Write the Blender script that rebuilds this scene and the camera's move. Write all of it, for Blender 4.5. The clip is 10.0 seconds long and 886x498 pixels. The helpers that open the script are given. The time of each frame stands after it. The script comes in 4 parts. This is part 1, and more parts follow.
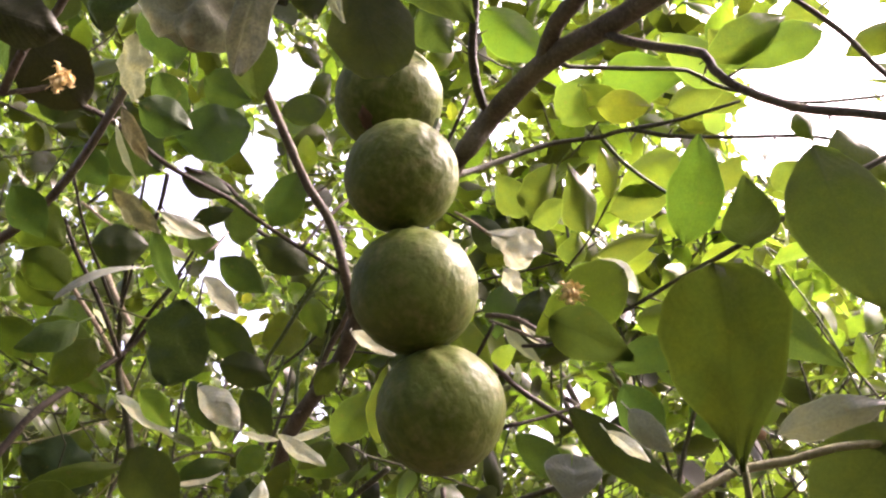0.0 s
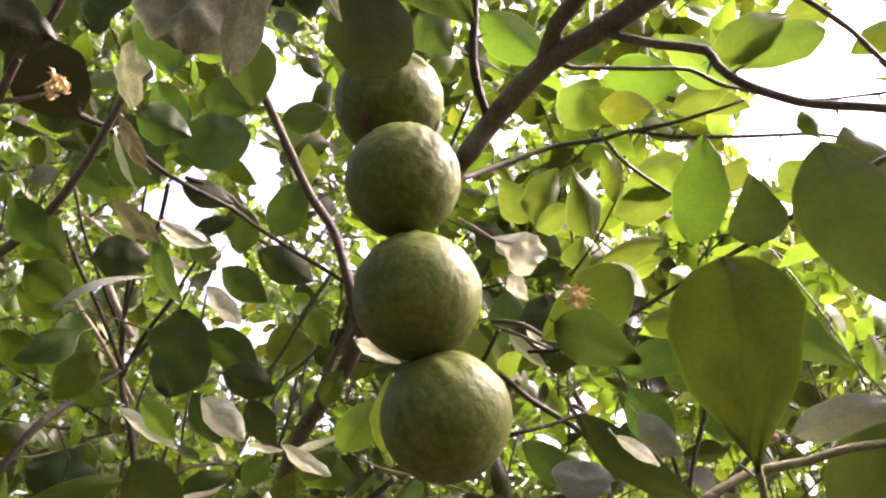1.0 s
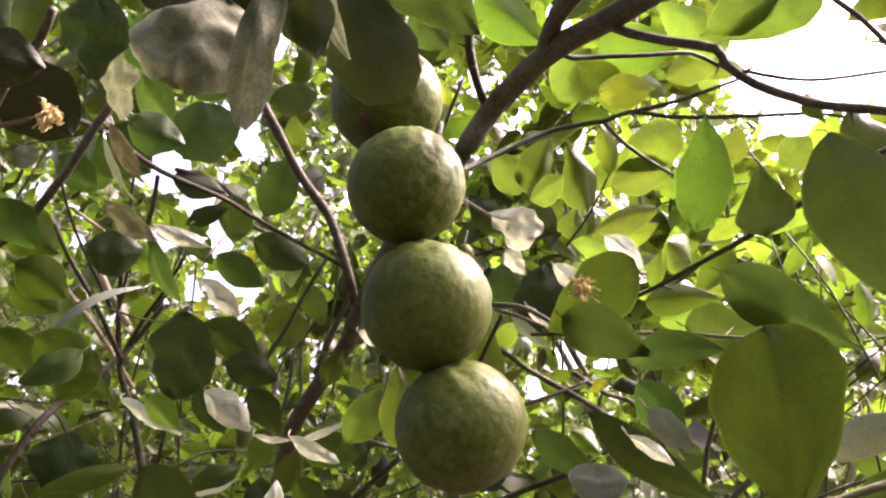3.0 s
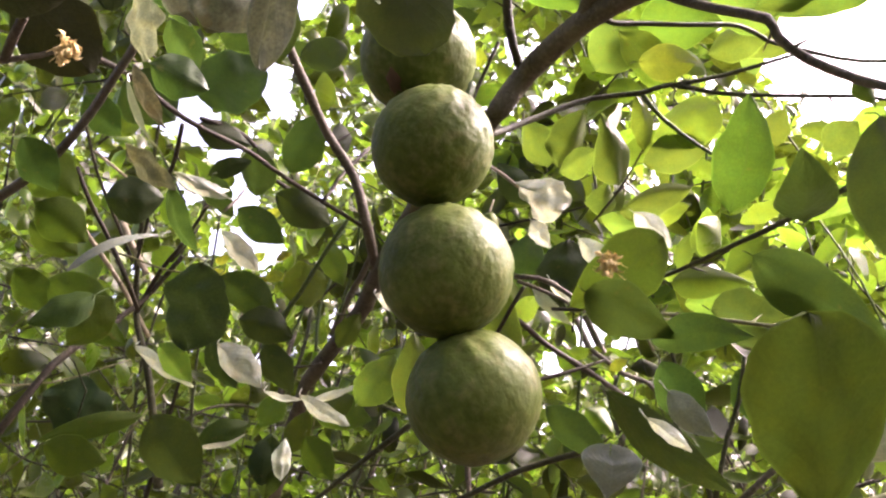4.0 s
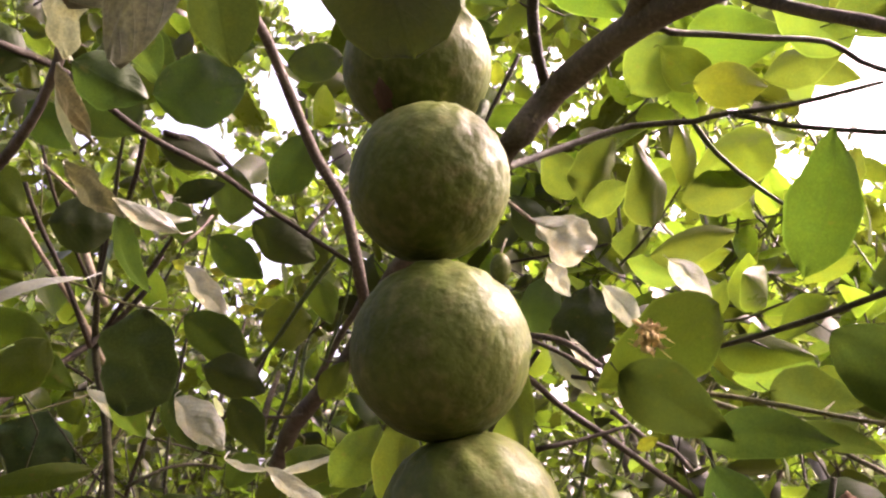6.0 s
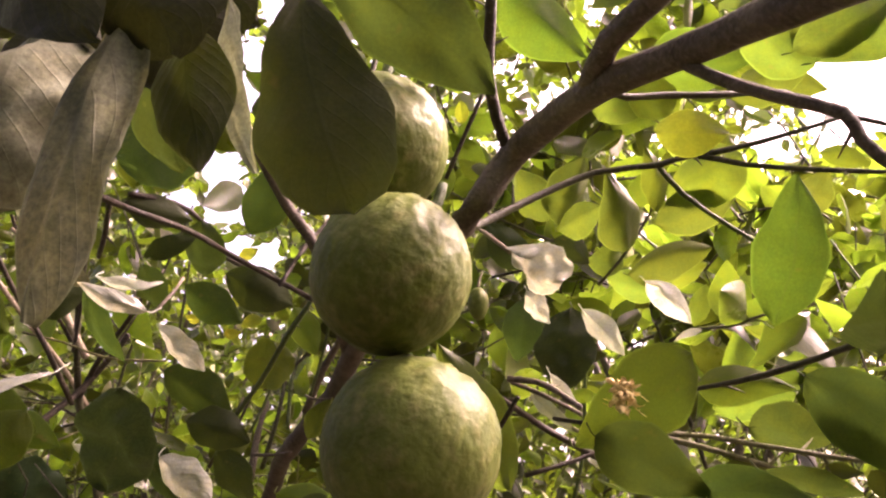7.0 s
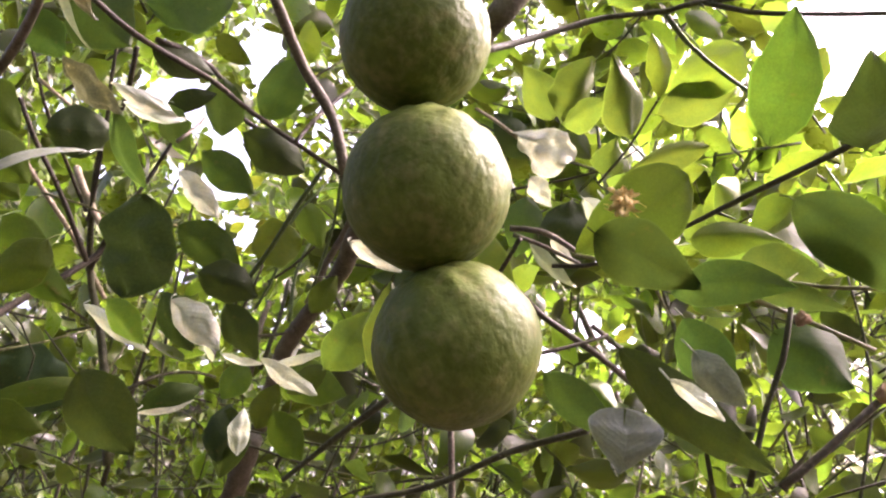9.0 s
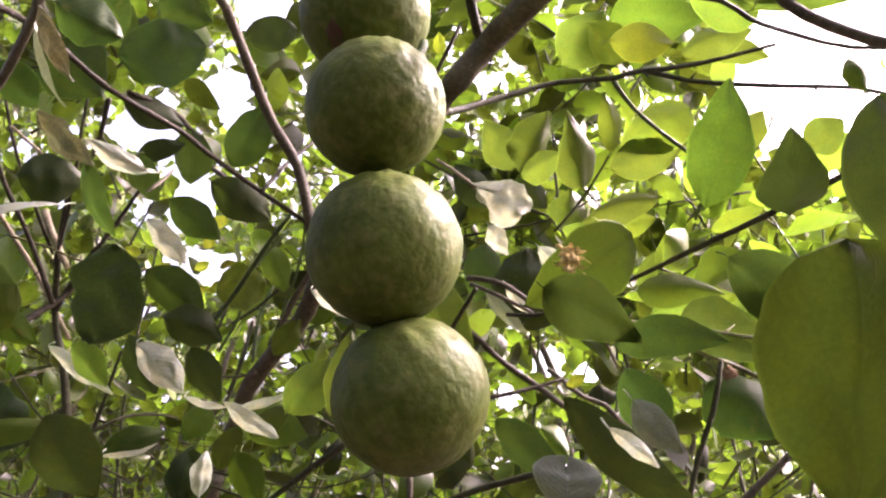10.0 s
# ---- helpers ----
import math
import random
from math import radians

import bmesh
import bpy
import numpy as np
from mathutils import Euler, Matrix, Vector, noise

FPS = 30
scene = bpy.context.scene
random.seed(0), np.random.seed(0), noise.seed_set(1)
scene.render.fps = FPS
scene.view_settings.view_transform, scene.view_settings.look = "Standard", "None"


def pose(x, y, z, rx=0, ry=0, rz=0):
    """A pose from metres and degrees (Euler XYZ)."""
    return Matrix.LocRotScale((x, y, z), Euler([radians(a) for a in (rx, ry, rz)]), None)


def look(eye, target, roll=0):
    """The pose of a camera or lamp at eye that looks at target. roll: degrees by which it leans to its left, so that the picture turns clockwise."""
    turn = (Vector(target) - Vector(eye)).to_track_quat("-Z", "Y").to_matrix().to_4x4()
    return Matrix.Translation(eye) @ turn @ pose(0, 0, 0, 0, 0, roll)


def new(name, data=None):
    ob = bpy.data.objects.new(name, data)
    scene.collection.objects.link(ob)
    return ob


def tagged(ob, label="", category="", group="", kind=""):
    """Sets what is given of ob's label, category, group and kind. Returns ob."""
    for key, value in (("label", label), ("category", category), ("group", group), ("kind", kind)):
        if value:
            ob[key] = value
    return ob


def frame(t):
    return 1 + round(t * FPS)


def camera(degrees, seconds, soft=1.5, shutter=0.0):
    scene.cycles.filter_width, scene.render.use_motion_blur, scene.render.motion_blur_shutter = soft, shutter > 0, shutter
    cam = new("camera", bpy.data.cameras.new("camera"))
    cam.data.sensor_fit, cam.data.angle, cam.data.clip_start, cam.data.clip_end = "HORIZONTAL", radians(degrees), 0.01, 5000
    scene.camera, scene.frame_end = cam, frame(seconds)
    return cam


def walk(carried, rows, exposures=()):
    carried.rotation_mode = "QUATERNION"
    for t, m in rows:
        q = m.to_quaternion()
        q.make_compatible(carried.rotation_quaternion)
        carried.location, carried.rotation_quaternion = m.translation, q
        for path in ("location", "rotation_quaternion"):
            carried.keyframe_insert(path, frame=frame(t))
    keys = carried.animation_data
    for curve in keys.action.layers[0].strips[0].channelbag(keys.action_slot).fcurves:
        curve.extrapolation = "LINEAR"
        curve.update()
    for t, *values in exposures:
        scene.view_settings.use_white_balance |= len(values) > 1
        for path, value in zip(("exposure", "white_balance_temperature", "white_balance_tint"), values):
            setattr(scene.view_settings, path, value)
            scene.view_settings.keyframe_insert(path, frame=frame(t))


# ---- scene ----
cam = camera(54.4, 10.0, soft=2.3)
METRES, EYE, TILT, LEAN, TURN = 0.4, 1.5, 25.0, 0.0, 0.0
ROWS = [
    (0.0, 0.0, 0.0, 0.0, 0.0, 0.0, -0.0),
    (0.5, -0.0095, 0.0123, -0.0067, 0.21, 0.68, 0.25),
    (1.0, 0.0024, 0.0176, -0.008, 0.31, 0.66, 0.86),
    (1.5, 0.0015, 0.0364, 0.0597, 0.55, 0.23, 1.47),
    (2.0, -0.005, 0.0381, 0.0775, 0.83, -2.83, 1.54),
    (2.2, -0.006, 0.037, 0.0805, 1.05, -3.75, 1.3),
    (3.3, -0.033, 0.036, 0.0848, -1.35, -3.3, 3.4),
    (3.5, -0.0325, 0.0359, 0.0848, -1.33, -4.28, 3.2),
    (4.0, -0.0259, 0.0748, 0.0749, 0.97, -5.34, -0.39),
    (4.5, -0.0354, 0.1811, 0.0408, 0.77, -4.06, -2.51),
    (5.0, -0.0341, 0.2726, 0.0301, 1.1, -2.38, -3.55),
    (5.5, -0.0252, 0.3436, 0.0814, 1.89, -3.77, -3.0),
    (5.7, -0.024, 0.352, 0.089, 1.85, -3.75, -3.15),
    (6.8, 0.006, 0.376, 0.187, 1.04, -6.16, 0.75),
    (7.0, 0.0074, 0.3737, 0.2133, 0.82, -5.53, 0.89),
    (7.5, 0.01, 0.3568, 0.2186, 0.93, -4.45, 1.16),
    (8.0, -0.0142, 0.3321, 0.1314, 1.37, -4.5, 0.58),
    (8.5, -0.0223, 0.3063, 0.0387, 0.9, -4.18, -0.96),
    (9.0, -0.0114, 0.2836, -0.0333, 0.78, -5.51, -2.06),
    (9.5, -0.0101, 0.2451, -0.0289, 0.35, -3.78, -2.56),
    (10.0, -0.0008, 0.2197, -0.0023, -1.44, -3.1, -2.78),
]
EXPOSURES = [(0.0, 3.22, 6580, 33), (2.2, 3.27, 6530, 35), (3.3, 3.15, 6480, 34), (4.0, 3.29, 6370, 32), (4.5, 3.31, 6310, 30), (5.7, 3.05, 6720, 37), (6.8, 3.06, 7280, 48), (8.5, 3.06, 7480, 48), (8.8, 3.50, 6580, 40), (9.5, 3.46, 6310, 33), (10.0, 3.21, 6430, 36)]
walk(cam, [(t, pose(0, 0, EYE, TILT, LEAN, TURN) @ pose(METRES * x, METRES * y, METRES * z, 90 + pitch, roll, yaw)) for t, x, y, z, yaw, pitch, roll in ROWS], EXPOSURES)

# ---- light: a hazy sun high to the right and a pale sky ----
SUN = Vector((0.66, 0.27, 0.70)).normalized()
world = bpy.data.worlds.new("sky")
scene.world = world
world.use_nodes = True
wn = world.node_tree
bg = wn.nodes["Background"]
sky = wn.nodes.new("ShaderNodeTexSky")
sky.sky_type, sky.sun_disc = "NISHITA", False
sky.sun_elevation = math.asin(SUN.z)
sky.sun_rotation = math.atan2(SUN.x, SUN.y)
sky.air_density, sky.dust_density, sky.ozone_density = 0.55, 10.0, 0.0
wn.links.new(sky.outputs[0], bg.inputs[0])
bg.inputs[1].default_value = 0.15
sun = new("sun", bpy.data.lights.new("sun", "SUN"))
sun.data.energy, sun.data.angle, sun.data.color = 2.0, radians(9), (1.0, 0.96, 0.88)
sun.matrix_world = look(SUN * 10, (0, 0, 0))


# ---- materials ----
class Nodes:
    """Short forms for building a node tree."""

    def __init__(self, name):
        self.mat = bpy.data.materials.new(name)
        self.mat.use_nodes = True
        self.t = self.mat.node_tree
        self.t.nodes.clear()
        self.out = self.t.nodes.new("ShaderNodeOutputMaterial")

    def node(self, kind, **values):
        n = self.t.nodes.new(kind)
        for key, v in values.items():
            n.inputs[key.replace("_", " ")].default_value = v
        return n

    def link(self, a, b):
        self.t.links.new(a, b)

    def math(self, op, a, b=None, c=None):
        n = self.t.nodes.new("ShaderNodeMath")
        n.operation = op
        for i, v in enumerate((a, b, c)):
            if v is None:
                continue
            if isinstance(v, (int, float)):
                n.inputs[i].default_value = v
            else:
                self.link(v, n.inputs[i])
        return n.outputs[0]

    def noise(self, vec, scale, detail=4.0, rough=0.55):
        n = self.node("ShaderNodeTexNoise", Scale=scale, Detail=detail, Roughness=rough)
        if vec is not None:
            self.link(vec, n.inputs["Vector"])
        return n.outputs["Fac"]

    def ramp(self, fac, stops):
        n = self.t.nodes.new("ShaderNodeValToRGB")
        e = n.color_ramp.elements
        while len(e) < len(stops):
            e.new(0.5)
        for el, (p, c) in zip(e, stops):
            el.position, el.color = p, (*c, 1) if len(c) == 3 else c
        self.link(fac, n.inputs[0])
        return n.outputs[0]

    def mix(self, fac, a, b, mode="MIX"):
        n = self.t.nodes.new("ShaderNodeMix")
        n.data_type, n.blend_type = "RGBA", mode
        for i, v in ((0, fac), (6, a), (7, b)):
            if isinstance(v, (int, float)):
                n.inputs[i].default_value = v
            elif isinstance(v, tuple):
                n.inputs[i].default_value = (*v, 1)
            else:
                self.link(v, n.inputs[i])
        return n.outputs[2]

    def bump(self, height, strength, distance):
        n = self.node("ShaderNodeBump", Strength=strength, Distance=distance)
        self.link(height, n.inputs["Height"])
        return n.outputs[0]


def leaf_material(name, base, vein, through_light, thin=0.45, rough=0.42, spots=0.35, spot_colour=(0.2, 0.14, 0.04), island=False, gloss=0.3, grain=0.16, glare_mottle=None, ribbed=0.0):
    """A leaf blade: net of veins, mottling, specks, and light that comes through."""
    k = Nodes(name)
    uv = k.t.nodes.new("ShaderNodeUVMap").outputs[0]
    sep = k.t.nodes.new("ShaderNodeSeparateXYZ")
    k.link(uv, sep.inputs[0])
    u, v = sep.outputs[0], sep.outputs[1]
    if island:
        rnd = k.t.nodes.new("ShaderNodeNewGeometry").outputs["Random Per Island"]
    else:
        rnd = k.t.nodes.new("ShaderNodeObjectInfo").outputs["Random"]
    geo = k.t.nodes.new("ShaderNodeNewGeometry").outputs["Position"]
    side = k.math("ABSOLUTE", u)
    mid = k.math("SUBTRACT", 1.0, k.math("MULTIPLY", side, 16.0))
    mid = k.math("MAXIMUM", mid, 0.0)
    slant = k.math("ADD", k.math("MULTIPLY", v, 9.0), k.math("MULTIPLY", k.math("POWER", side, 1.2), -3.2))
    slant = k.math("ADD", slant, k.math("MULTIPLY", k.noise(geo, 60.0, 2.0), 0.5))
    wave = k.math("ABSOLUTE", k.math("SUBTRACT", k.math("FRACT", slant), 0.5))
    lat = k.math("MAXIMUM", k.math("SUBTRACT", 1.0, k.math("MULTIPLY", wave, 14.0)), 0.0)
    veins = k.math("MAXIMUM", mid, k.math("MULTIPLY", lat, 0.5))
    # Margin painted lighter, in base and transmission, to stand in for backlit rims
    margin = k.ramp(side, [(0.93, (0, 0, 0)), (0.99, (1, 1, 1))])
    mott = k.math("ADD", k.math("MULTIPLY", k.noise(geo, 60.0, 5.0), 0.6), k.math("MULTIPLY", k.noise(geo, 17.0, 2.0), 0.4))
    fine = k.noise(geo, 420.0, 3.0)
    net = k.ramp(k.noise(geo, 800.0, 4.0, 0.7), [(0.32, (1 - grain, 1 - grain, 1 - grain)), (0.68, (1 + grain, 1 + grain, 1 + grain))])
    tone = k.ramp(k.noise(geo, 130.0, 4.0, 0.6), [(0.4, (0, 0, 0)), (0.66, (1, 1, 1))])
    hue = k.t.nodes.new("ShaderNodeHueSaturation")
    k.link(k.math("MULTIPLY_ADD", rnd, 0.035, 0.4825), hue.inputs["Hue"])
    k.link(k.math("MULTIPLY_ADD", rnd, 0.5 if not island else 1.3, 0.75 if not island else 0.25), hue.inputs["Value"])
    c = k.mix(k.ramp(mott, [(0.35, (0, 0, 0)), (0.7, (1, 1, 1))]), tuple(x * 0.68 for x in base), tuple(min(1, x * 1.32) for x in base))
    c = k.mix(k.math("MULTIPLY", tone, 0.3), c, (base[0] * 1.7, base[1] * 1.45, base[2] * 0.9))
    # Patches: part of the painted glare on pale leaves, blotches on withered ones
    if glare_mottle:
        c = k.mix(k.ramp(k.noise(geo, 55.0, 5.0, 0.6), [(0.46, (0, 0, 0)), (0.58, (1, 1, 1))]), c, glare_mottle)
    c = k.mix(1.0, c, net, "MULTIPLY")
    c = k.mix(k.math("MULTIPLY", veins, 0.55), c, vein)
    c = k.mix(k.math("MULTIPLY", margin, 0.7), c, tuple(x * 1.5 for x in vein))
    speck = k.ramp(k.noise(geo, 95.0, 2.0), [(0.69, (0, 0, 0)), (0.75, (1, 1, 1))])
    c = k.mix(k.math("MULTIPLY", speck, spots), c, spot_colour)
    if island:
        other = k.t.nodes.new("ShaderNodeTexWhiteNoise")
        other.noise_dimensions = "1D"
        k.link(rnd, other.inputs["W"])
        # About one leaf in twenty is coloured pale, standing in for sky glints
        silver = k.ramp(other.outputs["Value"], [(0.945, (0, 0, 0)), (0.95, (1, 1, 1))])
        c = k.mix(silver, c, (0.3, 0.32, 0.15))
    k.link(c, hue.inputs["Color"])
    p = k.node("ShaderNodeBsdfPrincipled")
    k.link(hue.outputs[0], p.inputs["Base Color"])
    k.link(k.math("MULTIPLY_ADD", mott, 0.3, rough - 0.15), p.inputs["Roughness"])
    p.inputs["Specular IOR Level"].default_value = gloss
    relief = k.math("ADD", k.math("MULTIPLY", veins, 0.15), k.math("MULTIPLY", fine, 0.25))
    relief = k.math("ADD", relief, k.math("MULTIPLY", wave, -0.16))
    relief = k.math("ADD", relief, k.math("MULTIPLY", mott, 0.8))
    if ribbed:
        relief = k.math("ADD", relief, k.math("MULTIPLY", k.math("SINE", k.math("MULTIPLY", slant, 6.2832)), ribbed))
    nrm = k.bump(relief, 0.5, 0.0014)
    k.link(nrm, p.inputs["Normal"])
    tr = k.node("ShaderNodeBsdfTranslucent")
    tc = k.t.nodes.new("ShaderNodeHueSaturation")
    k.link(k.math("MULTIPLY_ADD", rnd, 0.03, 0.485), tc.inputs["Hue"])
    k.link(k.math("MULTIPLY_ADD", k.math("POWER", rnd, 1.6), 0.5 if not island else 1.25, 0.7 if not island else 0.22), tc.inputs["Value"])
    t2 = k.mix(k.ramp(mott, [(0.36, (0, 0, 0)), (0.66, (1, 1, 1))]), tuple(x * 1.15 for x in through_light), tuple(x * 0.62 for x in through_light))
    t2 = k.mix(k.math("MULTIPLY", tone, 0.5), t2, (through_light[0] * 1.25, through_light[1], through_light[2] * 0.5))
    t2 = k.mix(1.0, t2, net, "MULTIPLY")
    t2 = k.mix(k.math("MULTIPLY", veins, 0.6), t2, tuple(x * 0.42 for x in through_light))
    t2 = k.mix(k.math("MULTIPLY", speck, spots * 1.4), t2, tuple(x * 0.3 for x in through_light))
    t2 = k.mix(k.math("MULTIPLY", margin, 0.6), t2, tuple(min(1, x * 1.7) for x in through_light))
    k.link(t2, tc.inputs["Color"])
    k.link(tc.outputs[0], tr.inputs["Color"])
    mx = k.node("ShaderNodeMixShader", Fac=thin)
    k.link(p.outputs[0], mx.inputs[1])
    k.link(tr.outputs[0], mx.inputs[2])
    k.link(mx.outputs[0], k.out.inputs[0])
    return k.mat


LEAF = {
    "green": leaf_material("leaf_green", (0.05, 0.075, 0.012), (0.1, 0.135, 0.035), (0.113, 0.19, 0.02), gloss=0.2),
    "young": leaf_material("leaf_young", (0.066, 0.1, 0.013), (0.115, 0.16, 0.035), (0.14, 0.24, 0.018), thin=0.5),
    "yellow": leaf_material("leaf_yellowing", (0.075, 0.105, 0.02), (0.15, 0.17, 0.05), (0.165, 0.225, 0.014), thin=0.5),
    # Darker upper face, darkened further in colour for leaves that stand in shade
    "bottle": leaf_material("leaf_bottle_shaded", (0.025, 0.04, 0.012), (0.04, 0.058, 0.02), (0.03, 0.056, 0.008), thin=0.35, rough=0.48, gloss=0.22),
    # Darker copy of green: the shade on these leaves is put into colour
    "moss": leaf_material("leaf_moss_shaded", (0.027, 0.046, 0.011), (0.044, 0.068, 0.02), (0.042, 0.08, 0.012), thin=0.45, rough=0.55, gloss=0.08),
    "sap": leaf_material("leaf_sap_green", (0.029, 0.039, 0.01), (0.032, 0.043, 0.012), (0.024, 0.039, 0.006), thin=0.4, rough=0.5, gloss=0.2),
    # Front leaf's own copy; the shade it stands in darkens its colour
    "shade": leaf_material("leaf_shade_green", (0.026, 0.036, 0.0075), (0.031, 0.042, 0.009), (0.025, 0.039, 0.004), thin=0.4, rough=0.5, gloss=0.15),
    "olive": leaf_material("leaf_olive", (0.043, 0.07, 0.011), (0.08, 0.11, 0.026), (0.078, 0.147, 0.012), thin=0.42, rough=0.5, gloss=0.1),
    # Pale base and patches stand in for sky sheen on glossy upper faces
    "pale": leaf_material("leaf_painted_sheen", (0.42, 0.46, 0.39), (0.54, 0.57, 0.49), (0.38, 0.42, 0.32), thin=0.5, rough=0.34, gloss=0.6, grain=0.2, glare_mottle=(0.29, 0.325, 0.265), ribbed=0.2),
    # Near-black copy: shade cast by the leaves around is put into its colour
    "sooty": leaf_material("leaf_deep_shaded", (0.016, 0.0175, 0.007), (0.018, 0.02, 0.008), (0.01, 0.013, 0.003), thin=0.25, rough=0.55, gloss=0.2, grain=0.3),
    # Glossy leaf; its base is also lightened for the sky sheen on it
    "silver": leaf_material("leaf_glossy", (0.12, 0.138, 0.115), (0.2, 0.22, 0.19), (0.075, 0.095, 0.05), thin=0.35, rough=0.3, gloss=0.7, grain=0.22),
    "dry": leaf_material("leaf_withered", (0.088, 0.094, 0.056), (0.1, 0.107, 0.062), (0.056, 0.056, 0.026), thin=0.3, rough=0.55, grain=0.4, glare_mottle=(0.045, 0.049, 0.024)),
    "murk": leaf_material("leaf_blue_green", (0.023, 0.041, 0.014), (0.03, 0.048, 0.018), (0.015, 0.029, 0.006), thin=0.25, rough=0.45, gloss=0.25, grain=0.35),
    # Lit copy of young: the sun shining through is put into its colour
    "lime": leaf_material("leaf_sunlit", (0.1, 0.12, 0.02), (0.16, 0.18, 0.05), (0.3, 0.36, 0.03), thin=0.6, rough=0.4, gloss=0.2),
    "parched": leaf_material("leaf_parched", (0.185, 0.206, 0.14), (0.2, 0.222, 0.15), (0.105, 0.118, 0.065), thin=0.35, rough=0.5, grain=0.3, glare_mottle=(0.12, 0.134, 0.085)),
    # Darker copy of mass: the shade low in the crown is in its colour
    "mass_shaded": leaf_material("leaf_mass_shaded", (0.034, 0.05, 0.008), (0.055, 0.075, 0.018), (0.07, 0.115, 0.01), thin=0.42, rough=0.35, gloss=0.4, island=True),
    "mass": leaf_material("leaf_mass", (0.058, 0.084, 0.008), (0.1, 0.13, 0.025), (0.158, 0.265, 0.018), thin=0.47, rough=0.3, gloss=0.5, island=True),
}


def bark_material(name, dark, light, scale=1.0, rough=0.6):
    k = Nodes(name)
    pos = k.t.nodes.new("ShaderNodeTexCoord").outputs["Object"]
    big = k.noise(pos, 55.0 * scale, 6.0, 0.6)
    small = k.noise(pos, 420.0 * scale, 5.0, 0.65)
    lent = k.ramp(k.noise(pos, 230.0 * scale, 2.0), [(0.66, (0, 0, 0)), (0.72, (1, 1, 1))])
    c = k.mix(k.ramp(big, [(0.32, (0, 0, 0)), (0.68, (1, 1, 1))]), dark, light)
    c = k.mix(k.ramp(small, [(0.45, (0, 0, 0)), (0.75, (0.7, 0.7, 0.7))]), c, tuple(min(1, x * 1.6 + 0.005) for x in light))
    c = k.mix(k.math("MULTIPLY", lent, 0.5), c, (0.17, 0.15, 0.115))
    p = k.node("ShaderNodeBsdfPrincipled", Roughness=rough)
    p.inputs["Specular IOR Level"].default_value = 0.15
    k.link(c, p.inputs["Base Color"])
    h = k.math("ADD", k.math("MULTIPLY", big, 1.2), k.math("MULTIPLY", small, 0.7))
    h = k.math("ADD", h, k.math("MULTIPLY", lent, 0.3))
    k.link(k.bump(h, 0.9, 0.0018), p.inputs["Normal"])
    k.link(p.outputs[0], k.out.inputs[0])
    return k.mat


BARK = {
    "bark": bark_material("bark", (0.036, 0.029, 0.022), (0.096, 0.08, 0.061)),
    "twig": bark_material("twig_bark", (0.016, 0.017, 0.008), (0.045, 0.044, 0.024)),
    "dark_twig": bark_material("twig_dark", (0.012, 0.0095, 0.006), (0.034, 0.027, 0.018)),
    "pale_twig": bark_material("twig_pale", (0.12, 0.095, 0.06), (0.26, 0.22, 0.16)),
    "olive_twig": bark_material("twig_olive", (0.06, 0.06, 0.025), (0.13, 0.125, 0.06)),
    "green_twig": bark_material("twig_green", (0.024, 0.042, 0.012), (0.06, 0.084, 0.03), rough=0.5),
}


def rind_material():
    """Bumpy green citrus rind: oil glands, warts, scars and a pale bloom."""
    k = Nodes("citrus_rind")
    pos = k.t.nodes.new("ShaderNodeTexCoord").outputs["Object"]
    rnd = k.t.nodes.new("ShaderNodeObjectInfo").outputs["Random"]
    patch = k.noise(pos, 34.0, 5.0)
    scar = k.noise(pos, 110.0, 6.0, 0.65)
    vor = k.node("ShaderNodeTexVoronoi", Scale=430.0)
    vor.feature = "SMOOTH_F1"
    k.link(pos, vor.inputs["Vector"])
    pits = vor.outputs["Distance"]
    lumps = k.noise(pos, 210.0, 3.0, 0.5)
    flat = k.t.nodes.new("ShaderNodeVectorMath")
    flat.operation = "MULTIPLY"
    flat.inputs[1].default_value = (1.0, 1.0, 0.22)
    k.link(pos, flat.inputs[0])
    streak = k.noise(flat.outputs[0], 150.0, 3.0, 0.6)
    c = k.mix(k.ramp(patch, [(0.3, (0, 0, 0)), (0.72, (1, 1, 1))]), (0.052, 0.07, 0.014), (0.09, 0.115, 0.026))
    c = k.mix(k.ramp(streak, [(0.52, (0, 0, 0)), (0.7, (0.55, 0.55, 0.55))]), c, (0.125, 0.141, 0.034))
    c = k.mix(k.ramp(scar, [(0.5, (0, 0, 0)), (0.72, (0.65, 0.65, 0.65))]), c, (0.155, 0.142, 0.06))
    c = k.mix(k.ramp(lumps, [(0.35, (0.35, 0.35, 0.35)), (0.55, (0, 0, 0))]), c, (0.031, 0.041, 0.004))
    p = k.node("ShaderNodeBsdfPrincipled")
    k.link(c, p.inputs["Base Color"])
    k.link(k.math("MULTIPLY_ADD", scar, 0.35, 0.3), p.inputs["Roughness"])
    p.inputs["Specular IOR Level"].default_value = 0.1
    h = k.math("ADD", k.math("MULTIPLY", pits, -0.22), k.math("MULTIPLY", lumps, 1.0))
    h = k.math("ADD", h, k.math("MULTIPLY", scar, 0.4))
    h = k.math("ADD", h, k.math("MULTIPLY", streak, 0.35))
    k.link(k.bump(h, 0.5, 0.0013), p.inputs["Normal"])
    k.link(p.outputs[0], k.out.inputs[0])
    return k.mat


RIND = rind_material()


